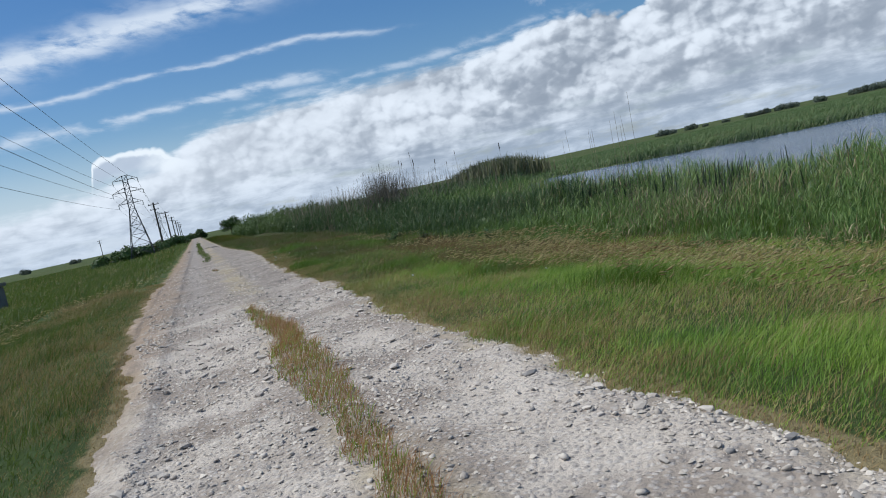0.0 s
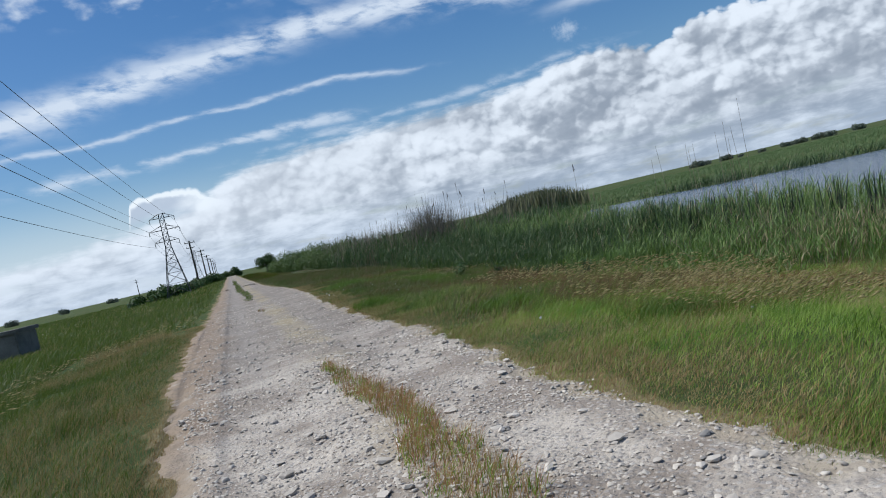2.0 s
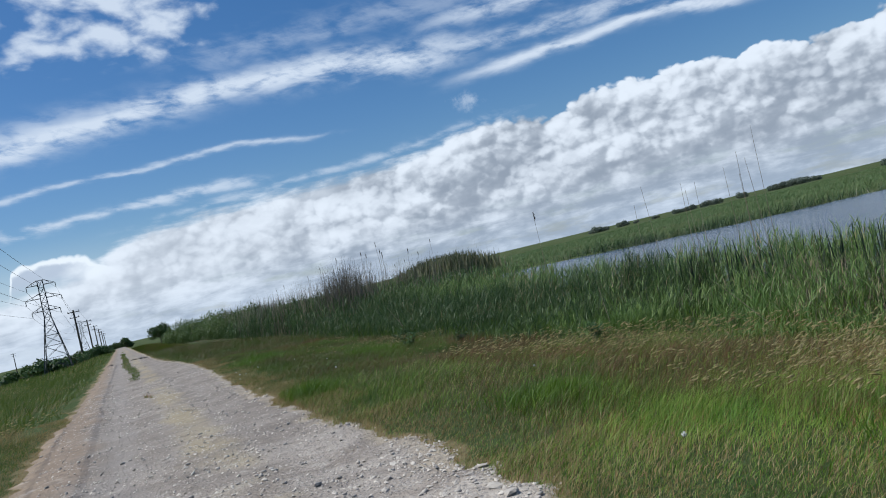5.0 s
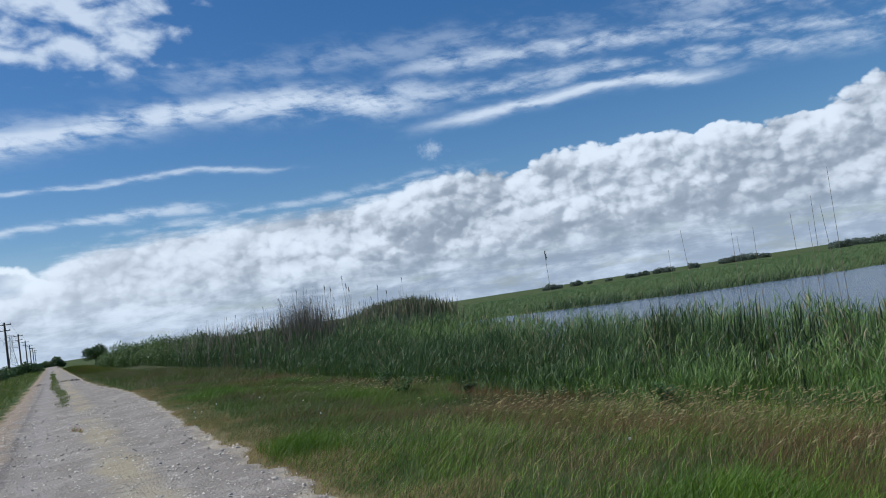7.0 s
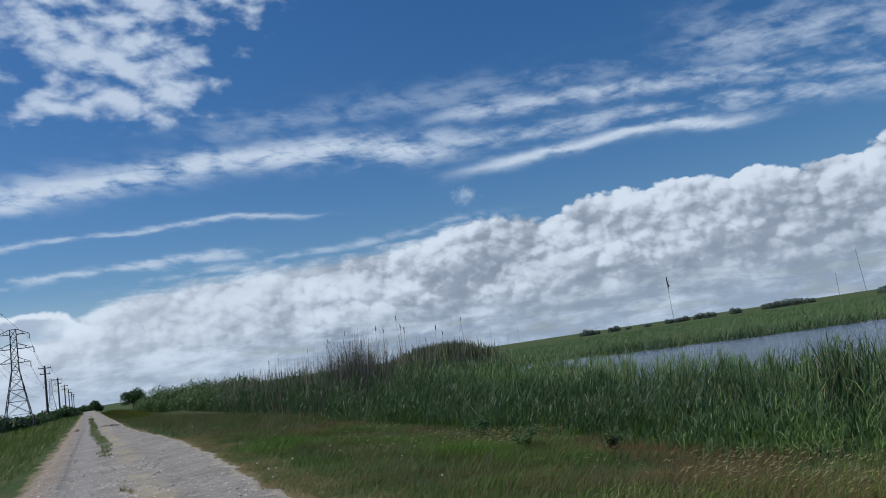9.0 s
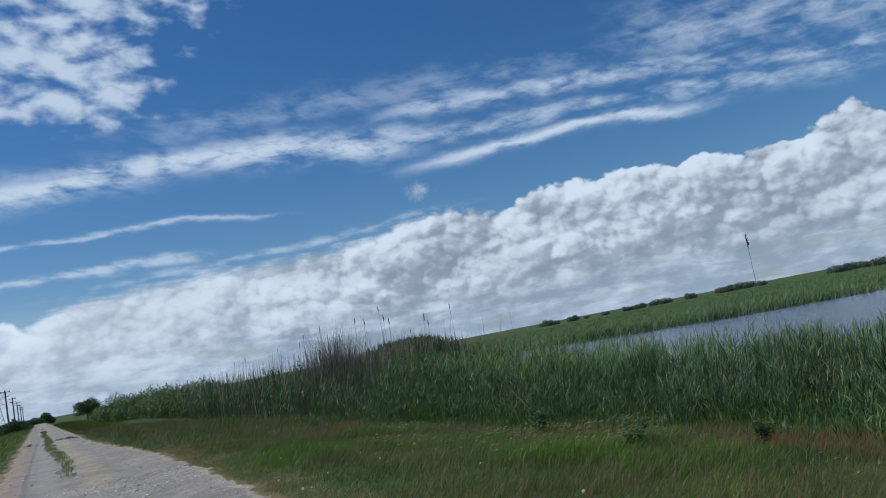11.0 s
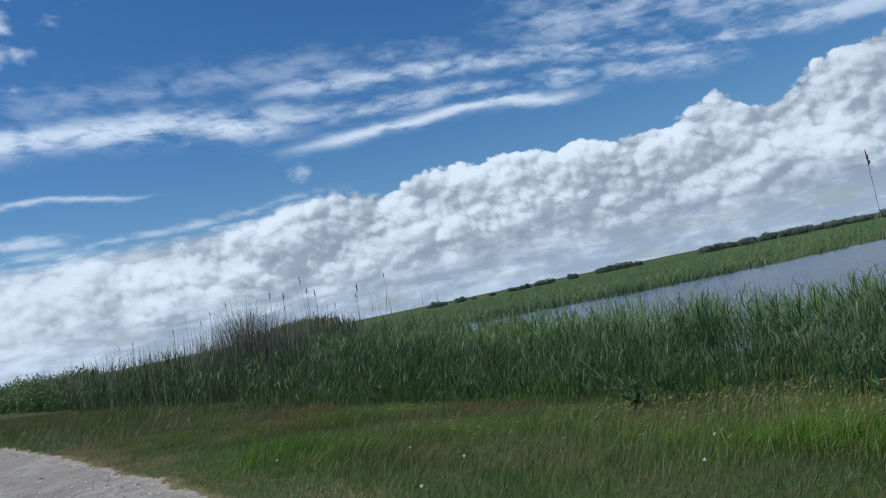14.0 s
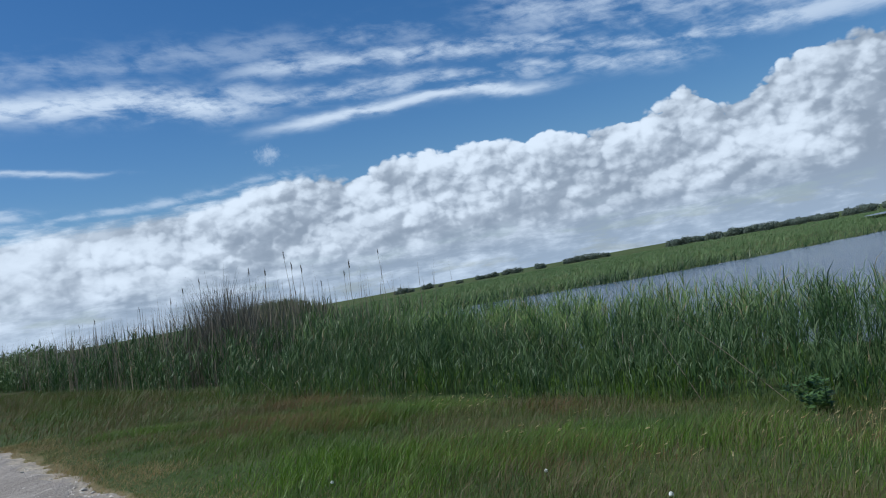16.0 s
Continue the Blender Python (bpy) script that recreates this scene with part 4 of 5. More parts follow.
# ---- single tall reeds ----
def rod(bm, a, b, ra, rb, sides=5):
    """A tapered round bar from a to b."""
    a, b = Vector(a), Vector(b)
    q = (b - a).to_track_quat("Z", "Y").to_matrix()
    rings = []
    for p, rad in ((a, ra), (b, rb)):
        rings.append([bm.verts.new(p + q @ Vector((math.cos(2 * math.pi * i / sides) * rad, math.sin(2 * math.pi * i / sides) * rad, 0))) for i in range(sides)])
    for i in range(sides):
        bm.faces.new((rings[0][i], rings[0][(i + 1) % sides], rings[1][(i + 1) % sides], rings[1][i]))
    bm.faces.new(rings[0][::-1])
    bm.faces.new(rings[1])


def block(bm, x0, x1, y0, y1, z0, z1):
    v = [bm.verts.new((x, y, z)) for x in (x0, x1) for y in (y0, y1) for z in (z0, z1)]
    for f in ((0, 1, 3, 2), (4, 6, 7, 5), (0, 4, 5, 1), (2, 3, 7, 6), (0, 2, 6, 4), (1, 5, 7, 3)):
        bm.faces.new([v[i] for i in f])


def tall_reed(x, y, top, seed, plume=0.0, lean=0.06, thick=0.007):
    """One old reed stalk, with a drooping dark plume if it has kept it."""
    r = random.Random(seed)
    z = float(ground_z(x, y))
    reed = tagged(new("tall_reed"), "single dead reed stalk with a dark ragged plume" if plume else "single bare dead reed stalk above the reed bed", "reed", "tall dead reeds")
    reed.location = (x, y, z)
    h = top - z
    bm = bmesh.new()
    last = Vector((0, 0, 0))
    dx, dy = r.uniform(-0.4, 1.0) * lean * h, r.uniform(-0.6, 0.6) * lean * h
    for i in range(1, 6):
        t = i / 5
        p = Vector((dx * t * t, dy * t * t, h * t))
        rod(bm, last, p, thick * (1.1 - 0.6 * (t - 0.2)), thick * (1.1 - 0.6 * t))
        last = p
    part("stalk", bm, STRAW, reed)
    if plume:
        bm = bmesh.new()
        for i in range(14):
            t = i / 13
            a = r.uniform(0, 6.28)
            s = last + Vector((0.01 * t, 0, -plume * t))
            e = s + Vector((plume * (0.06 + 0.1 * r.random()) + 0.02 * math.cos(a), 0.02 * math.sin(a), plume * r.uniform(0.05, 0.3)))
            rod(bm, s, e, (0.3 + plume) * (0.012 + 0.018 * math.sin(math.pi * t)), 0.004, 4)
        part("plume", bm, PLUME, reed, "dark drooping seed plume")
    return reed


for i, (x, y, top) in enumerate(((13.0, 24.5, 1.91), (13.0, 23.85, 2.3), (13.0, 22.6, 2.12), (13.1, 22.5, 1.95), (12.8, 21.9, 2.05), (13.0, 21.1, 2.2), (13.2, 20.9, 1.97), (12.9, 20.6, 2.43), (13.1, 20.4, 2.26), (13.4, 20.5, 2.93))):
    tall_reed(x, y, top, i, 0.0, 0.05)
tall_reed(12.2, 28.15, 2.44, 31, 0.24, 0.008, 0.008)
for i, (y, top) in enumerate(((67.4, 4.1), (61.8, 3.9), (58.9, 3.6), (57.4, 4.15), (56.9, 3.6), (55.2, 3.3), (52.9, 3.1), (63.6, 3.2), (72.0, 3.4), (79.1, 3.5), (88, 3.4), (93.8, 3.4))):
    tall_reed(17.0 + 0.4 * math.sin(i * 2.3), y, top, 40 + i, 0.34, 0.05, 0.013)


for i in range(16):
    q = random.Random(70 + i)
    tall_reed(q.uniform(14, 20.5), q.uniform(51, 72), q.uniform(2.3, 3.5), 90 + i, 0.24, 0.09, 0.011)


def leaning_stem(a, b):
    """A broken reed stem propped on the bed."""
    stem = tagged(new("broken_reed"), "long straw-coloured broken stem leaning out of the reeds", "reed", "broken reeds")
    stem.location = (a[0], a[1], float(ground_z(a[0], a[1])))
    bm = bmesh.new()
    tip = Vector(b) - stem.location
    rod(bm, (0, 0, 0), tip * 0.55 + Vector((0, 0, 0.02)), 0.005, 0.004)
    rod(bm, tip * 0.55 + Vector((0, 0, 0.02)), tip, 0.004, 0.002)
    part("stem", bm, STRAW, stem)


for i, (x, y, dx, dy, z) in enumerate(((8.3, 30.4, -0.25, 1.0, 0.6), (8.5, 31.6, 0.1, 0.6, 0.45), (8.7, 20.5, 0.3, 0.6, 0.5), (8.4, 16.2, -0.2, 0.8, 0.35), (8.6, 12.8, 0.2, -0.5, 0.4), (9.2, 44.0, -0.4, 1.3, 0.3), (9.5, 47.5, 0.3, -1.2, 0.25))):
    leaning_stem((x, y), (x + dx, y + dy, z))


# ---- bushes and trees ----
def crown_mesh(name, balls, n, leaf, mat, seed):
    """Small leaves in the shells of several uneven lumps."""
    r = np.random.default_rng(seed)
    b = np.array(balls)
    pick = r.choice(len(b), n, p=(b[:, 3] ** 2) / (b[:, 3] ** 2).sum())
    d = r.normal(size=(n, 3))
    d /= np.linalg.norm(d, axis=1)[:, None]
    c = b[pick, :3] + d * (b[pick, 3] * r.uniform(0.55, 1.08, n) ** 0.7)[:, None] * np.array([1, 1, 0.85])
    c[:, 2] = np.maximum(c[:, 2], leaf * 0.5)
    u = r.normal(size=(n, 3))
    u /= np.linalg.norm(u, axis=1)[:, None]
    w = np.cross(u, d)
    w /= np.linalg.norm(w, axis=1)[:, None] + 1e-6
    s = leaf * r.uniform(0.6, 1.4, n)[:, None]
    v = np.stack([c - u * s, c + w * s * 0.5, c + u * s, c - w * s * 0.5], 1).reshape(-1, 3)
    o = np.arange(n) * 4
    return raw(name, v, np.stack([o, o + 1, o + 2, o + 3], 1), mat)


def shrub(name, label, width, height, leaves, leaf, mat, seed, trunk=0.25, lumps=11, category="bush", group=""):
    """A bush or small tree: a short forked trunk and a lumpy, gappy crown."""
    r = random.Random(seed)
    ob = tagged(new(name), label, category, group)
    balls = []
    for i in range(lumps):
        a, q = r.uniform(0, 6.28), math.sqrt(r.random())
        rad = r.uniform(0.16, 0.3) * min(width, height * 1.6)
        z = trunk * height + (height * (1 - trunk) - rad) * r.uniform(0.15, 1.0) * (1 - 0.45 * q)
        balls.append((math.cos(a) * q * (width / 2 - rad * 0.8), math.sin(a) * q * (width / 2 - rad * 0.8), max(z, rad * 0.5), rad))
    bm = bmesh.new()
    fork = Vector((0, 0, height * 0.28))
    rod(bm, (0, 0, -0.2), fork, 0.035 * height, 0.025 * height, 7)
    for x, y, z, rad in balls[:7]:
        rod(bm, fork, (x * 0.9, y * 0.9, z), 0.02 * height, 0.006 * height, 5)
    part("trunk", bm, BARK, ob)
    crown = crown_mesh("crown", balls, leaves, leaf, mat, seed)
    crown.parent = ob
    return ob


def put(ob, x, y, turn=0.0, scale=1.0, sink=0.05):
    ob.matrix_basis = Matrix.Translation((x, y, float(ground_z(x, y)) - sink)) @ pose(0, 0, 0, 0, 0, turn) @ Matrix.Scale(scale, 4)


def again(ob, x, y, turn, scale):
    c = copy_thing(ob, Matrix.Translation((x, y, float(ground_z(x, y)) - 0.05)) @ pose(0, 0, 0, 0, 0, turn))
    c.scale = (scale, scale, scale)
    return c


put(shrub("bush", "round dark green bush beside the track", 4.1, 4.6, 6500, 0.11, LEAF, 501, 0.2, 18), 8.9, 196, 0, 1.3)
put(shrub("bush", "small round dark bush by the track's far end", 3.4, 3.6, 1800, 0.2, LEAF, 502, 0.1), 1.6, 215)
hedge = shrub("shrub", "grey-green shrub in the hedge under the poles", 6.5, 2.9, 4200, 0.15, LEAF, 503, 0.05, 14, "shrub", "hedge under the poles")
put(hedge, -7.5, 172)
for i, (x, y, size) in enumerate(((-8.4, 142, 0.62), (-6.9, 149, 0.75), (-4.9, 158, 0.66), (-5.6, 166, 0.8), (-3.6, 176, 0.6), (-11.0, 150, 0.7))):
    again(hedge, x, y, 63 * i, size)
for i in range(13):
    q = random.Random(900 + i)
    again(hedge, q.uniform(-10.5, -3.0) + (5 if i > 8 else 0), 160 + i * 13 + q.uniform(-4, 4), q.uniform(0, 360), q.uniform(0.65, 1.15))
willow = shrub("shrub", "pale green willow shrub at the end of the reeds", 6.4, 4.4, 6500, 0.11, LEAF_PALE, 504, 0.02, 22, "shrub", "willow shrubs by the reeds")
put(willow, 8.6, 118)
for i, (x, y, s) in enumerate(((9.4, 111, 0.95), (11.4, 116, 1.15), (8.2, 127, 0.8), (10.4, 104, 0.9), (13.0, 108, 1.2), (11.4, 97, 0.85), (8.0, 136, 0.7), (14.2, 101, 1.05), (12.6, 91, 0.75), (16.0, 112, 1.25), (13.8, 94, 0.9))):
    again(willow, x, y, 57 * i, s)
thicket = shrub("thicket", "low dark thicket behind the pylon's feet", 9.0, 3.2, 2600, 0.3, LEAF, 505, 0.0, 14, "thicket", "thickets by the pylon")
put(thicket, -9.9, 132, 0, 0.95)
again(thicket, -13.2, 136, 80, 0.85)
again(thicket, -7.4, 140, 140, 0.52)
bare = tagged(new("bare_shrub"), "leafless grey shrub standing above the reeds", "shrub")
bm = bmesh.new()
q = random.Random(77)
for i in range(46):
    a, s = q.uniform(0, 6.28), q.uniform(0.2, 1.6)
    tip = Vector((math.cos(a) * s, math.sin(a) * s, q.uniform(2.2, 4.2)))
    mid = tip * 0.5 + Vector((0, 0, 0.4))
    rod(bm, (0, 0, 0), mid, 0.05, 0.035, 4)
    rod(bm, mid, tip, 0.035, 0.012, 4)
    for j in range(3):
        rod(bm, mid.lerp(tip, 0.4 + 0.2 * j), tip + Vector((q.uniform(-0.4, 0.4), q.uniform(-0.4, 0.4), q.uniform(-0.5, 0.3))), 0.02, 0.008, 3)
part("branches", bm, BARK, bare)
bare.location = (24.5, 142, float(ground_z(24.5, 142)))

far_tree = shrub("tree", "distant tree on the marsh horizon, haze mixed into its leaf colour", 12.0, 6.0, 1100, 0.5, HAZED_LEAF, 506, 0.12, 9, "tree", "far tree line")
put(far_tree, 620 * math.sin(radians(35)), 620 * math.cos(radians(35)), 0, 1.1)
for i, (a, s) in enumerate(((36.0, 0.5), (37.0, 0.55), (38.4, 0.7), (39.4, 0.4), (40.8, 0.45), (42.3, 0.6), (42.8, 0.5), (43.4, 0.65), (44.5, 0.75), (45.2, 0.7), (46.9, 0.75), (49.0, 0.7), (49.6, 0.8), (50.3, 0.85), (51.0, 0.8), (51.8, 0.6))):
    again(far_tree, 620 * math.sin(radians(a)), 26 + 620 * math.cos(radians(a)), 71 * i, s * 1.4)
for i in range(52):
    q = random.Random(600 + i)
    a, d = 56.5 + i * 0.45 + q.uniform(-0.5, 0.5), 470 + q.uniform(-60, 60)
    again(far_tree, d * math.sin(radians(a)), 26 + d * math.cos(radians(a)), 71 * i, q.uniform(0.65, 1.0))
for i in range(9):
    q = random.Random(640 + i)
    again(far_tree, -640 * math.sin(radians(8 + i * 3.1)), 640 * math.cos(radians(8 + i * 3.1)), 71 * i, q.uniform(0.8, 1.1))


# ---- power lines ----
def pylon():
    """A lattice pylon with three pairs of crossarms."""
    ob = tagged(new("pylon"), "grey steel lattice pylon with three crossarms", "pylon", "pylons")

    def half(z):
        return 3.5 - 2.7 * min(z, 15.0) / 15.0 - 0.15 * max(0.0, z - 15) / 10

    for sx in (-1, 1):
        for sy in (-1, 1):
            bm = bmesh.new()
            rod(bm, (sx * half(0), sy * half(0), -0.3), (sx * half(15), sy * half(15), 15), 0.16, 0.12, 4)
            rod(bm, (sx * half(15), sy * half(15), 15), (sx * half(25), sy * half(25), 25), 0.12, 0.09, 4)
            part("leg", bm, STEEL, ob)
            bm = bmesh.new()
            block(bm, sx * half(0) - 0.5, sx * half(0) + 0.5, sy * half(0) - 0.5, sy * half(0) + 0.5, -0.5, 0.35)
            part("footing", bm, CONCRETE, ob, "pale concrete footing")
    levels = [0.6, 4.2, 7.4, 10.2, 12.7, 15, 17, 19, 21, 23, 25]
    bm = bmesh.new()
    for a, b in zip(levels, levels[1:]):
        for s in (-1, 1):
            for swap in (False, True):
                for d in (-1, 1):
                    p, q = (s * half(a), d * half(a), a), (s * half(b), -d * half(b), b)
                    rod(bm, (p[1], p[0], p[2]) if swap else p, (q[1], q[0], q[2]) if swap else q, 0.05, 0.05, 3)
                p, q = (s * half(b), -half(b), b), (s * half(b), half(b), b)
                rod(bm, (p[1], p[0], p[2]) if swap else p, (q[1], q[0], q[2]) if swap else q, 0.05, 0.05, 3)
    part("bracing", bm, STEEL, ob)
    for z, reach in ((16.8, 3.4), (20.2, 4.3), (23.8, 3.5)):
        for s in (-1, 1):
            bm = bmesh.new()
            tip = (s * reach, 0, z)
            for d in (-1, 1):
                rod(bm, (s * half(z), d * half(z), z), tip, 0.08, 0.06, 4)
                rod(bm, (s * half(z), d * half(z), z + 1.3), tip, 0.06, 0.05, 4)
                rod(bm, (s * (half(z) + reach) / 2, d * half(z) / 2, z), (s * (half(z) + reach) / 2, d * half(z) / 2, z + 0.65), 0.035, 0.035, 3)
            part("crossarm", bm, STEEL, ob)
            bm = bmesh.new()
            for i in range(6):
                rod(bm, (tip[0], 0, z - 0.1 - i * 0.2), (tip[0], 0, z - 0.26 - i * 0.2), 0.13, 0.1, 6)
            rod(bm, (tip[0], 0, z), (tip[0], 0, z - 1.3), 0.03, 0.03, 4)
            part("insulator", bm, PORCELAIN, ob, "string of pale insulator discs")
    return ob


PYLONS = [(-7.85, 125), (-8.6, -30), (-10.6, 300)]
TOWER = 0.515
tower = pylon()
put(tower, *PYLONS[0], 0, TOWER, 0)
for at in PYLONS[1:]:
    again(tower, *at, 0, TOWER)


def wire(a, b, sag, radius, label, steps=40):
    c = bpy.data.curves.new("wire", "CURVE")
    c.dimensions, c.bevel_depth, c.bevel_resolution = "3D", radius, 0
    s = c.splines.new("POLY")
    s.points.add(steps)
    for i, p in enumerate(s.points):
        t = i / steps
        v = Vector(a).lerp(Vector(b), t)
        p.co = (v.x, v.y, v.z - 4 * sag * t * (1 - t), 1)
    c.materials.append(CABLE)
    return tagged(new("wire", c), label, "cable", "overhead wires")


feet = [(x, y, float(ground_z(x, y))) for x, y in PYLONS]
for z, reach in ((16.8, 3.4), (20.2, 4.3), (23.8, 3.5)):
    for s in (-1, 1):
        near, behind, far = [(x + s * reach * TOWER, y, g + (z - 1.3) * TOWER) for x, y, g in feet]
        wire(near, behind, 0.9, 0.016, "dark sagging power line between the pylons")
        wire(near, far, 2.0, 0.016, "dark power line running on to the far pylon")


def utility_pole():
    ob = tagged(new("utility_pole"), "dark tarred wooden pole with two short crossarms", "utility pole", "poles along the track")
    bm = bmesh.new()
    rod(bm, (0, 0, -0.4), (0, 0, 9.6), 0.21, 0.15, 9)
    part("post", bm, POLE, ob)
    for z, w in ((9.2, 1.0), (8.2, 0.8)):
        bm = bmesh.new()
        block(bm, -w, w, -0.06, 0.06, z - 0.07, z + 0.07)
        part("crossarm", bm, POLE, ob)
        for s in (-1, 1):
            bm = bmesh.new()
            rod(bm, (s * w * 0.9, 0, z + 0.07), (s * w * 0.9, 0, z + 0.3), 0.06, 0.045, 6)
            part("insulator", bm, PORCELAIN, ob, "small pale insulator")
    return ob


pole = utility_pole()
POLES = [170 + 66 * i for i in range(6)]
put(pole, -6.5, POLES[0], 8, 1.06)
for i, y in enumerate(POLES[1:]):
    again(pole, -6.5 - 0.15 * i, y, 8 + 3 * i, 1.06)
again(pole, -44, 405, 20, 1.0)
for i, (a, b) in enumerate(zip(POLES, POLES[1:])):
    for s in (-1, 1):
        wire((-6.5 + s * 0.9, a, 9.6), (-6.5 + s * 0.9, b, 9.6), 0.7, 0.012, "thin wire between the wooden poles", 10)


# ---- sluice beyond the track ----
sluice = tagged(new("sluice"), "weathered concrete sluice block with a rusty steel post", "sluice")
bm = bmesh.new()
block(bm, -2.6, 2.2, -1.3, 1.3, -0.6, 1.55)
bmesh.ops.bevel(bm, geom=bm.edges[:], offset=0.06, segments=2, affect="EDGES")
part("block", bm, CONCRETE, sluice)
bm = bmesh.new()
block(bm, -2.75, 2.35, -1.45, 1.45, 1.553, 1.78)
bmesh.ops.bevel(bm, geom=bm.edges[:], offset=0.04, segments=2, affect="EDGES")
part("capping_slab", bm, CONCRETE, sluice, "pale concrete capping slab")
bm = bmesh.new()
block(bm, -1.0, -0.45, -0.25, 0.25, 1.77, 4.6)
for z in (2.4, 3.3, 4.2):
    block(bm, -1.04, -0.41, -0.29, 0.29, z, z + 0.08)
part("post", bm, RUST, sluice, "rusty brown steel post")
put(sluice, -14.4, 54, -12, 1, 0.0)


# ---- weeds and dandelions on the verge ----
def weed(label, height, width, leaves, seed):
    """A branching broad-leaved weed."""
    r = random.Random(seed)
    ob = tagged(new("weed"), label, "weed", "broad-leaved weeds")
    bm = bmesh.new()
    tips = []
    for i in range(7):
        a = r.uniform(0, 6.28)
        tip = Vector((math.cos(a) * width * 0.4 * r.random() + 0.06, math.sin(a) * width * 0.4 * r.random(), height * r.uniform(0.6, 1.0)))
        rod(bm, (0, 0, -0.02), tip, 0.007, 0.003, 4)
        tips.append(tip)
    part("stems", bm, WEED, ob)
    n = leaves
    g = np.random.default_rng(seed)
    pick, t = g.integers(0, len(tips), n), g.uniform(0.15, 1.0, n)
    c = np.array([tips[p][:] for p in pick]) * t[:, None]
    a = g.uniform(0, 6.28, n)
    ln = g.uniform(0.05, 0.11, n) * (1.3 - 0.6 * t)
    d = np.column_stack([np.cos(a), np.sin(a), g.uniform(-0.2, 0.6, n)]) * ln[:, None]
    s = np.column_stack([-np.sin(a), np.cos(a), g.uniform(-0.3, 0.3, n)]) * ln[:, None] * 0.3
    v = np.stack([c, c + d * 0.5 + s, c + d, c + d * 0.5 - s], 1).reshape(-1, 3)
    o = np.arange(n) * 4
    lv = raw("leaves", v, np.stack([o, o + 1, o + 2, o + 3], 1), WEED)
    lv.parent = ob
    return ob


put(weed("dark bushy weed in front of the reeds", 0.42, 1.2, 460, 801), 7.8, 29.8)
put(weed("tall dark thistle-like weed in front of the reeds", 0.5, 0.9, 300, 802), 6.5, 26.0)
put(weed("low dark weed on the verge", 0.4, 0.5, 300, 803), 7.3, 24.6)
put(weed("low leafy weed in front of the reeds", 0.45, 0.5, 280, 804), 7.6, 19.5)


def dandelion():
    ob = tagged(new("dandelion"), "white fluffy dandelion seed head on a thin stalk", "dandelion", "dandelions on the verge")
    bm = bmesh.new()
    rod(bm, (0, 0, 0), (0.02, 0, 0.2), 0.003, 0.002, 5)
    part("stalk", bm, LUSH, ob)
    bm = bmesh.new()
    r = random.Random(5)
    for i in range(60):
        d = Vector((r.gauss(0, 1), r.gauss(0, 1), r.gauss(0, 1))).normalized()
        rod(bm, Vector((0.02, 0, 0.21)) + d * 0.006, Vector((0.02, 0, 0.21)) + d * 0.027, 0.0012, 0.006, 3)
    part("seed_head", bm, FLUFF, ob, "round white seed head")
    return ob


FLUFF = surface("dandelion_fluff", (0.6, 0.6, 0.58), (0.8, 0.8, 0.78), 0.9, 40.0, 200.0, 0.0)
flower = dandelion()
SPOTS = [(3.2, 28.3), (2.8, 27.8), (4.5, 30.4), (4.35, 29.2), (4.1, 23.9), (2.65, 27.6), (2.5, 26.6), (2.75, 29.1), (4.8, 10.1), (5.6, 27.2), (3.4, 12.4), (4.6, 26.6), (3.6, 32.0), (5.1, 17.3)]
put(flower, *SPOTS[0], 0, 0.55, 0)
for i, (x, y) in enumerate(SPOTS[1:]):
    again(flower, x, y, 40 * i, 0.48 + 0.04 * (i % 5))


# ---- stones of the track ----
def stone_shape(seed):
    """An angular flattened stone about 1 across."""
    r = np.random.default_rng(seed)
    bm = bmesh.new()
    bmesh.ops.create_icosphere(bm, subdivisions=1, radius=0.5)
    cuts = r.normal(size=(5, 3))
    cuts /= np.linalg.norm(cuts, axis=1)[:, None]
    for v in bm.verts:
        p = np.array(v.co) * r.uniform(0.8, 1.2)
        for c in cuts:
            d = p @ c - 0.24
            if d > 0:
                p = p - c * d * 0.85
        v.co = (p[0] * 1.1, p[1] * 0.85, p[2] * 0.5)
    me = bpy.data.meshes.new("stone")
    bm.to_mesh(me)
    bm.free()
    me.materials.append(STONE)
    return me


SHAPES = [stone_shape(1000 + i) for i in range(8)]


def stone_sites(n, y0, y1, seed):
    """More stones along the ruts' edges and in loose patches than on the worn wheel lines."""
    r = np.random.default_rng(seed)
    xy = scatter(n, -1.4, 3.0, y0, y1, seed)
    xy = xy[beyond_edge(xy[:, 0], xy[:, 1]) < r.uniform(-0.25, 0.12, len(xy))]
    worn = np.exp(-((xy[:, 0] + 0.1) / 0.25) ** 2) * 0.35 + np.exp(-((xy[:, 0] - 1.7) / 0.25) ** 2) * 0.35
    loose = smooth(lump_noise(xy[:, 0], xy[:, 1], 0.8, 94), 0.25, 0.7) * (1 - 0.55 * smooth(xy[:, 1], 13, 22))
    return xy[r.random(len(xy)) < (0.25 + 0.75 * loose) * (1 - 0.4 * smooth(xy[:, 1], 13, 22)) * (1 - worn)], r


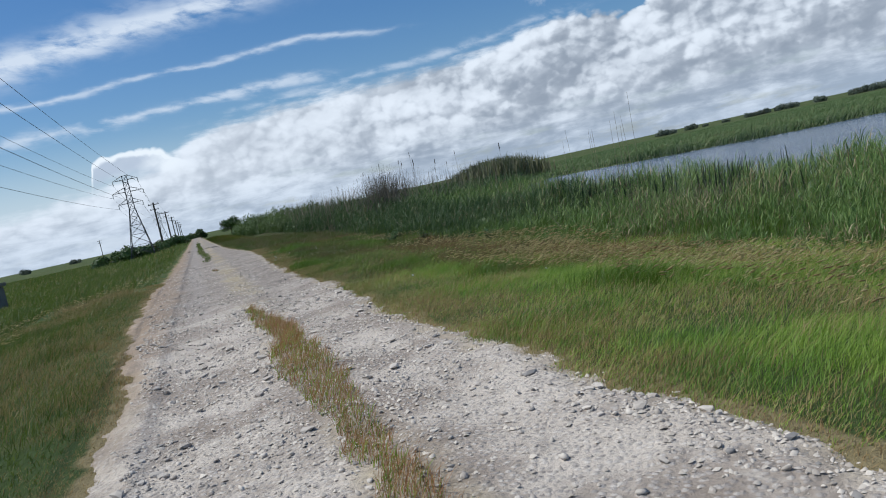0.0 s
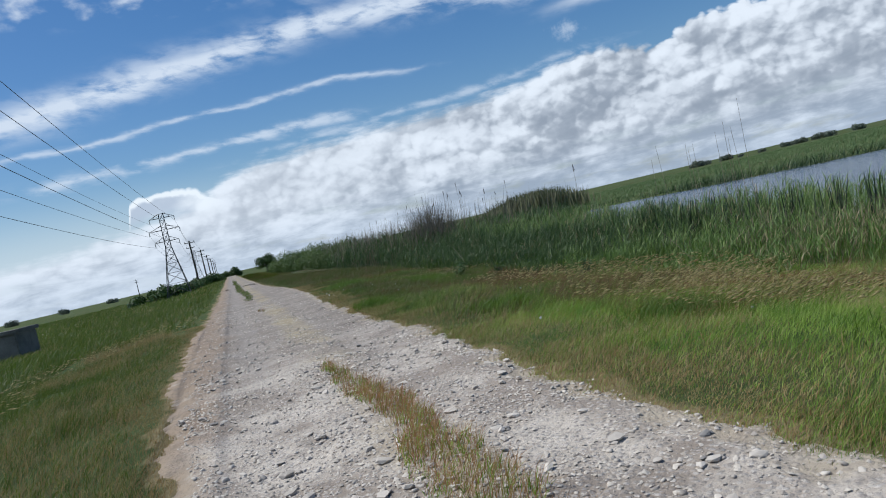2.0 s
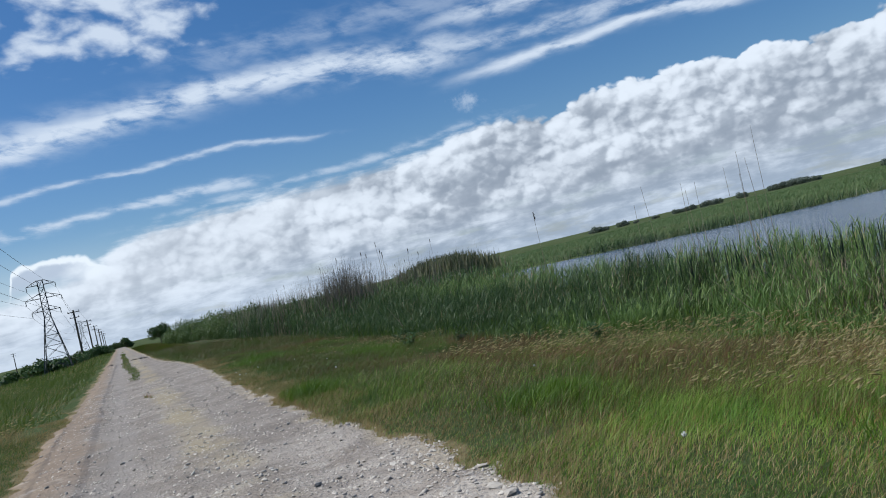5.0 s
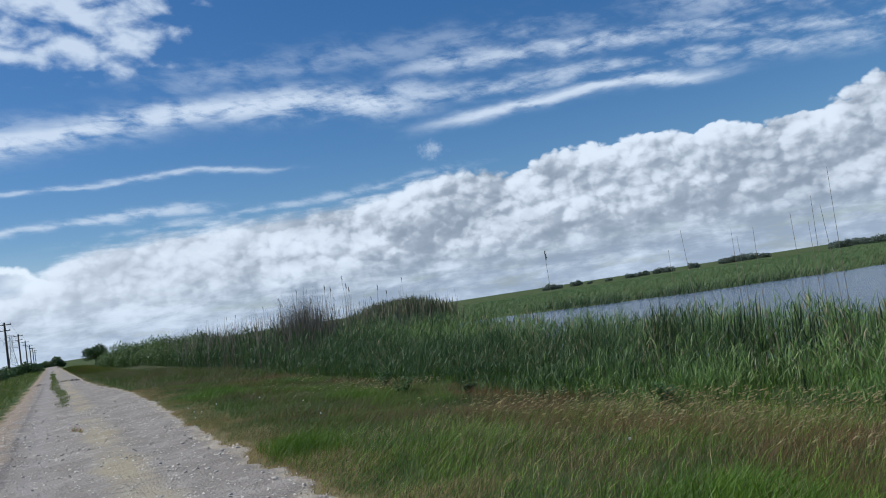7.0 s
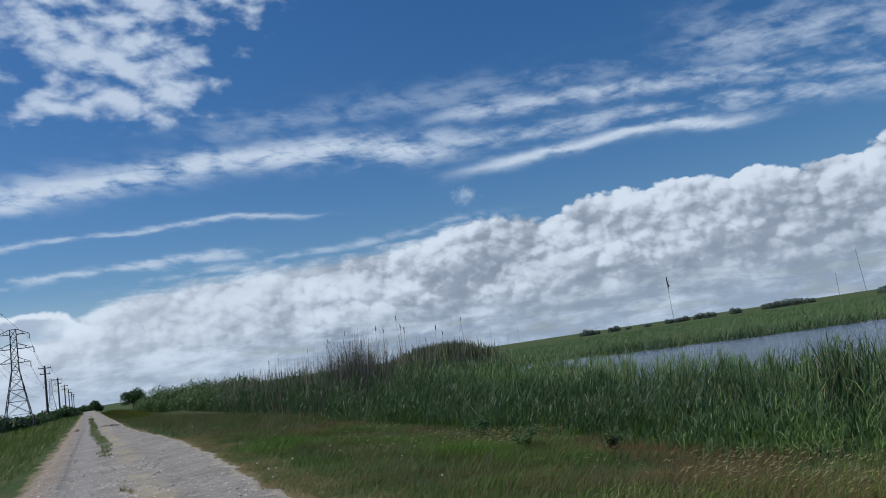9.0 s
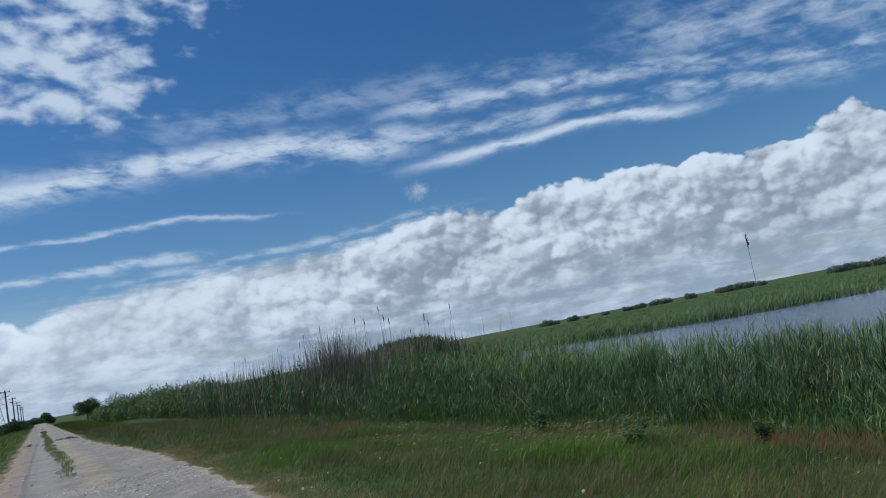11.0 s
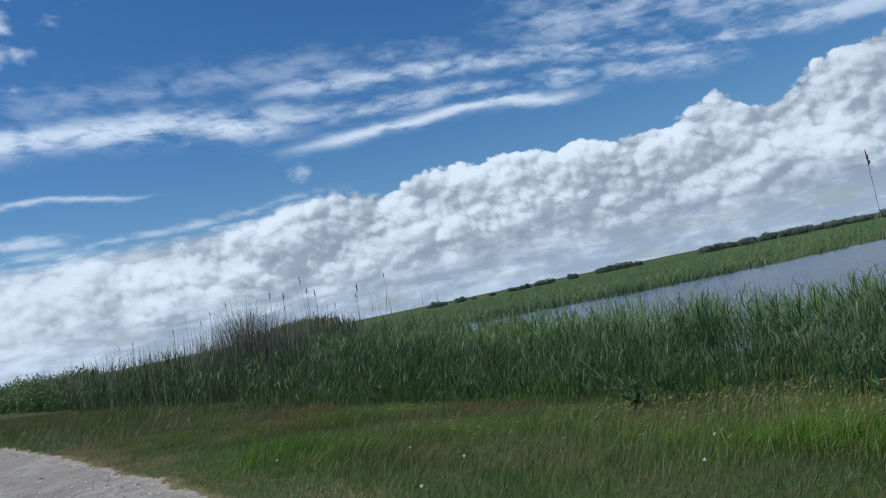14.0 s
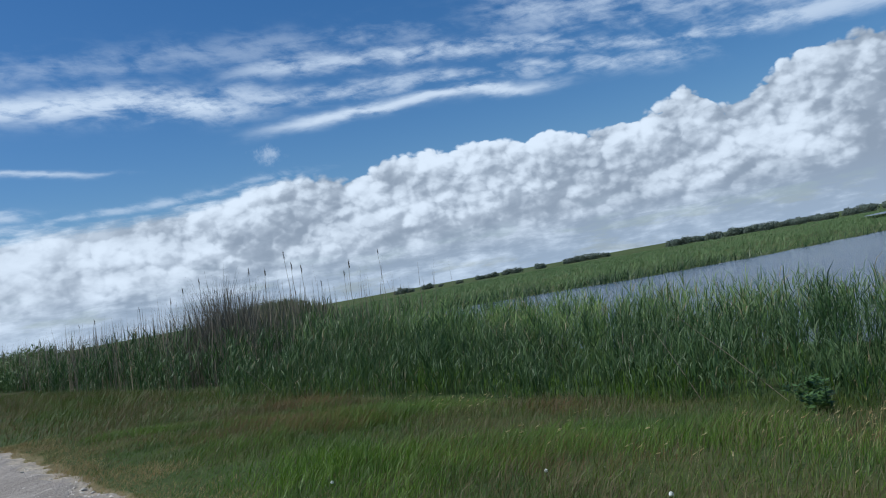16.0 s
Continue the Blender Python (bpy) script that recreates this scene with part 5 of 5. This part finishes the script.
def joined_stones(n, y0, y1, lo, hi, seed, label):
    xy, r = stone_sites(n, y0, y1, seed)
    verts, faces, start = [], [], 0
    kind = r.integers(0, len(SHAPES), len(xy))
    for s, me in enumerate(SHAPES):
        p = xy[kind == s]
        m = len(p)
        v = np.array([w.co[:] for w in me.vertices])
        f = np.array([t.vertices[:] for t in me.polygons])
        size = lo * (hi / lo) ** (r.random(m) ** 2.2)
        a = r.uniform(0, 6.28, m)
        c, q = np.cos(a), np.sin(a)
        tilt = r.normal(0, 0.25, m)
        out = np.empty((m, len(v), 3))
        out[..., 0] = (v[None, :, 0] * c[:, None] - v[None, :, 1] * q[:, None]) * size[:, None] + p[:, 0, None]
        out[..., 1] = (v[None, :, 0] * q[:, None] + v[None, :, 1] * c[:, None]) * size[:, None] + p[:, 1, None]
        out[..., 2] = (v[None, :, 2] + v[None, :, 0] * tilt[:, None]) * size[:, None] + (road_z(p[:, 0], p[:, 1]) + size * 0.08)[:, None]
        verts.append(out.reshape(-1, 3))
        faces.append((f[None] + (np.arange(m) * len(v))[:, None, None]).reshape(-1, 3) + start)
        start += m * len(v)
    ob = raw("gravel", np.concatenate(verts), np.concatenate(faces), STONE)
    ob.parent = road
    return tagged(ob, label, kind="stuff")


joined_stones(7000, 2, 15, 0.018, 0.075, 1101, "loose crushed limestone on the track")
joined_stones(7000, 15, 36, 0.02, 0.085, 1102, "loose crushed limestone further along the track")
joined_stones(900, 36, 75, 0.04, 0.12, 1103, "scattered stones far along the track")


def grit(n, y0, y1, lo, hi, seed, label):
    """Small chips: squashed octahedra."""
    xy, r = stone_sites(n, y0, y1, seed)
    m = len(xy)
    size = lo * (hi / lo) ** (r.random(m) ** 1.8)
    a = r.uniform(0, 6.28, m)
    u = np.column_stack([np.cos(a), np.sin(a), r.normal(0, 0.2, m)]) * (size * r.uniform(0.4, 0.7, m))[:, None]
    w = np.column_stack([-np.sin(a), np.cos(a), r.normal(0, 0.2, m)]) * (size * r.uniform(0.3, 0.55, m))[:, None]
    c = np.column_stack([xy, road_z(xy[:, 0], xy[:, 1]) + size * 0.1])
    top = np.column_stack([r.normal(0, 0.12, m) * size, r.normal(0, 0.12, m) * size, size * r.uniform(0.25, 0.45, m)])
    v = np.stack([c + u, c + w, c - u, c - w, c + top + u * 0.3, c + top - w * 0.3], 1).reshape(-1, 3)
    o = np.arange(m)[:, None] * 6
    f = np.concatenate([o + np.array(q) for q in ((0, 1, 4), (1, 2, 4), (2, 5, 4), (2, 3, 5), (3, 0, 5), (0, 4, 5))])
    ob = raw("grit", v, f, STONE)
    ob.parent = road
    return tagged(ob, label, kind="stuff")


grit(34000, 2.0, 14, 0.01, 0.045, 1201, "fine limestone chips on the track")
grit(30000, 14, 36, 0.012, 0.045, 1202, "limestone chips further along the track")
xy, r = stone_sites(900, 2.5, 16, 1104)
for x, y in xy[:300]:
    s = 0.05 + 0.09 * r.random() ** 2
    stone = new("stone", SHAPES[int(r.integers(0, len(SHAPES)))])
    stone.matrix_basis = pose(x, y, float(road_z(x, y)) + s * 0.1, r.normal(0, 8), r.normal(0, 8), r.uniform(0, 360)) @ Matrix.Diagonal((s, s, s * r.uniform(0.7, 1.2), 1))
    stone.parent = road
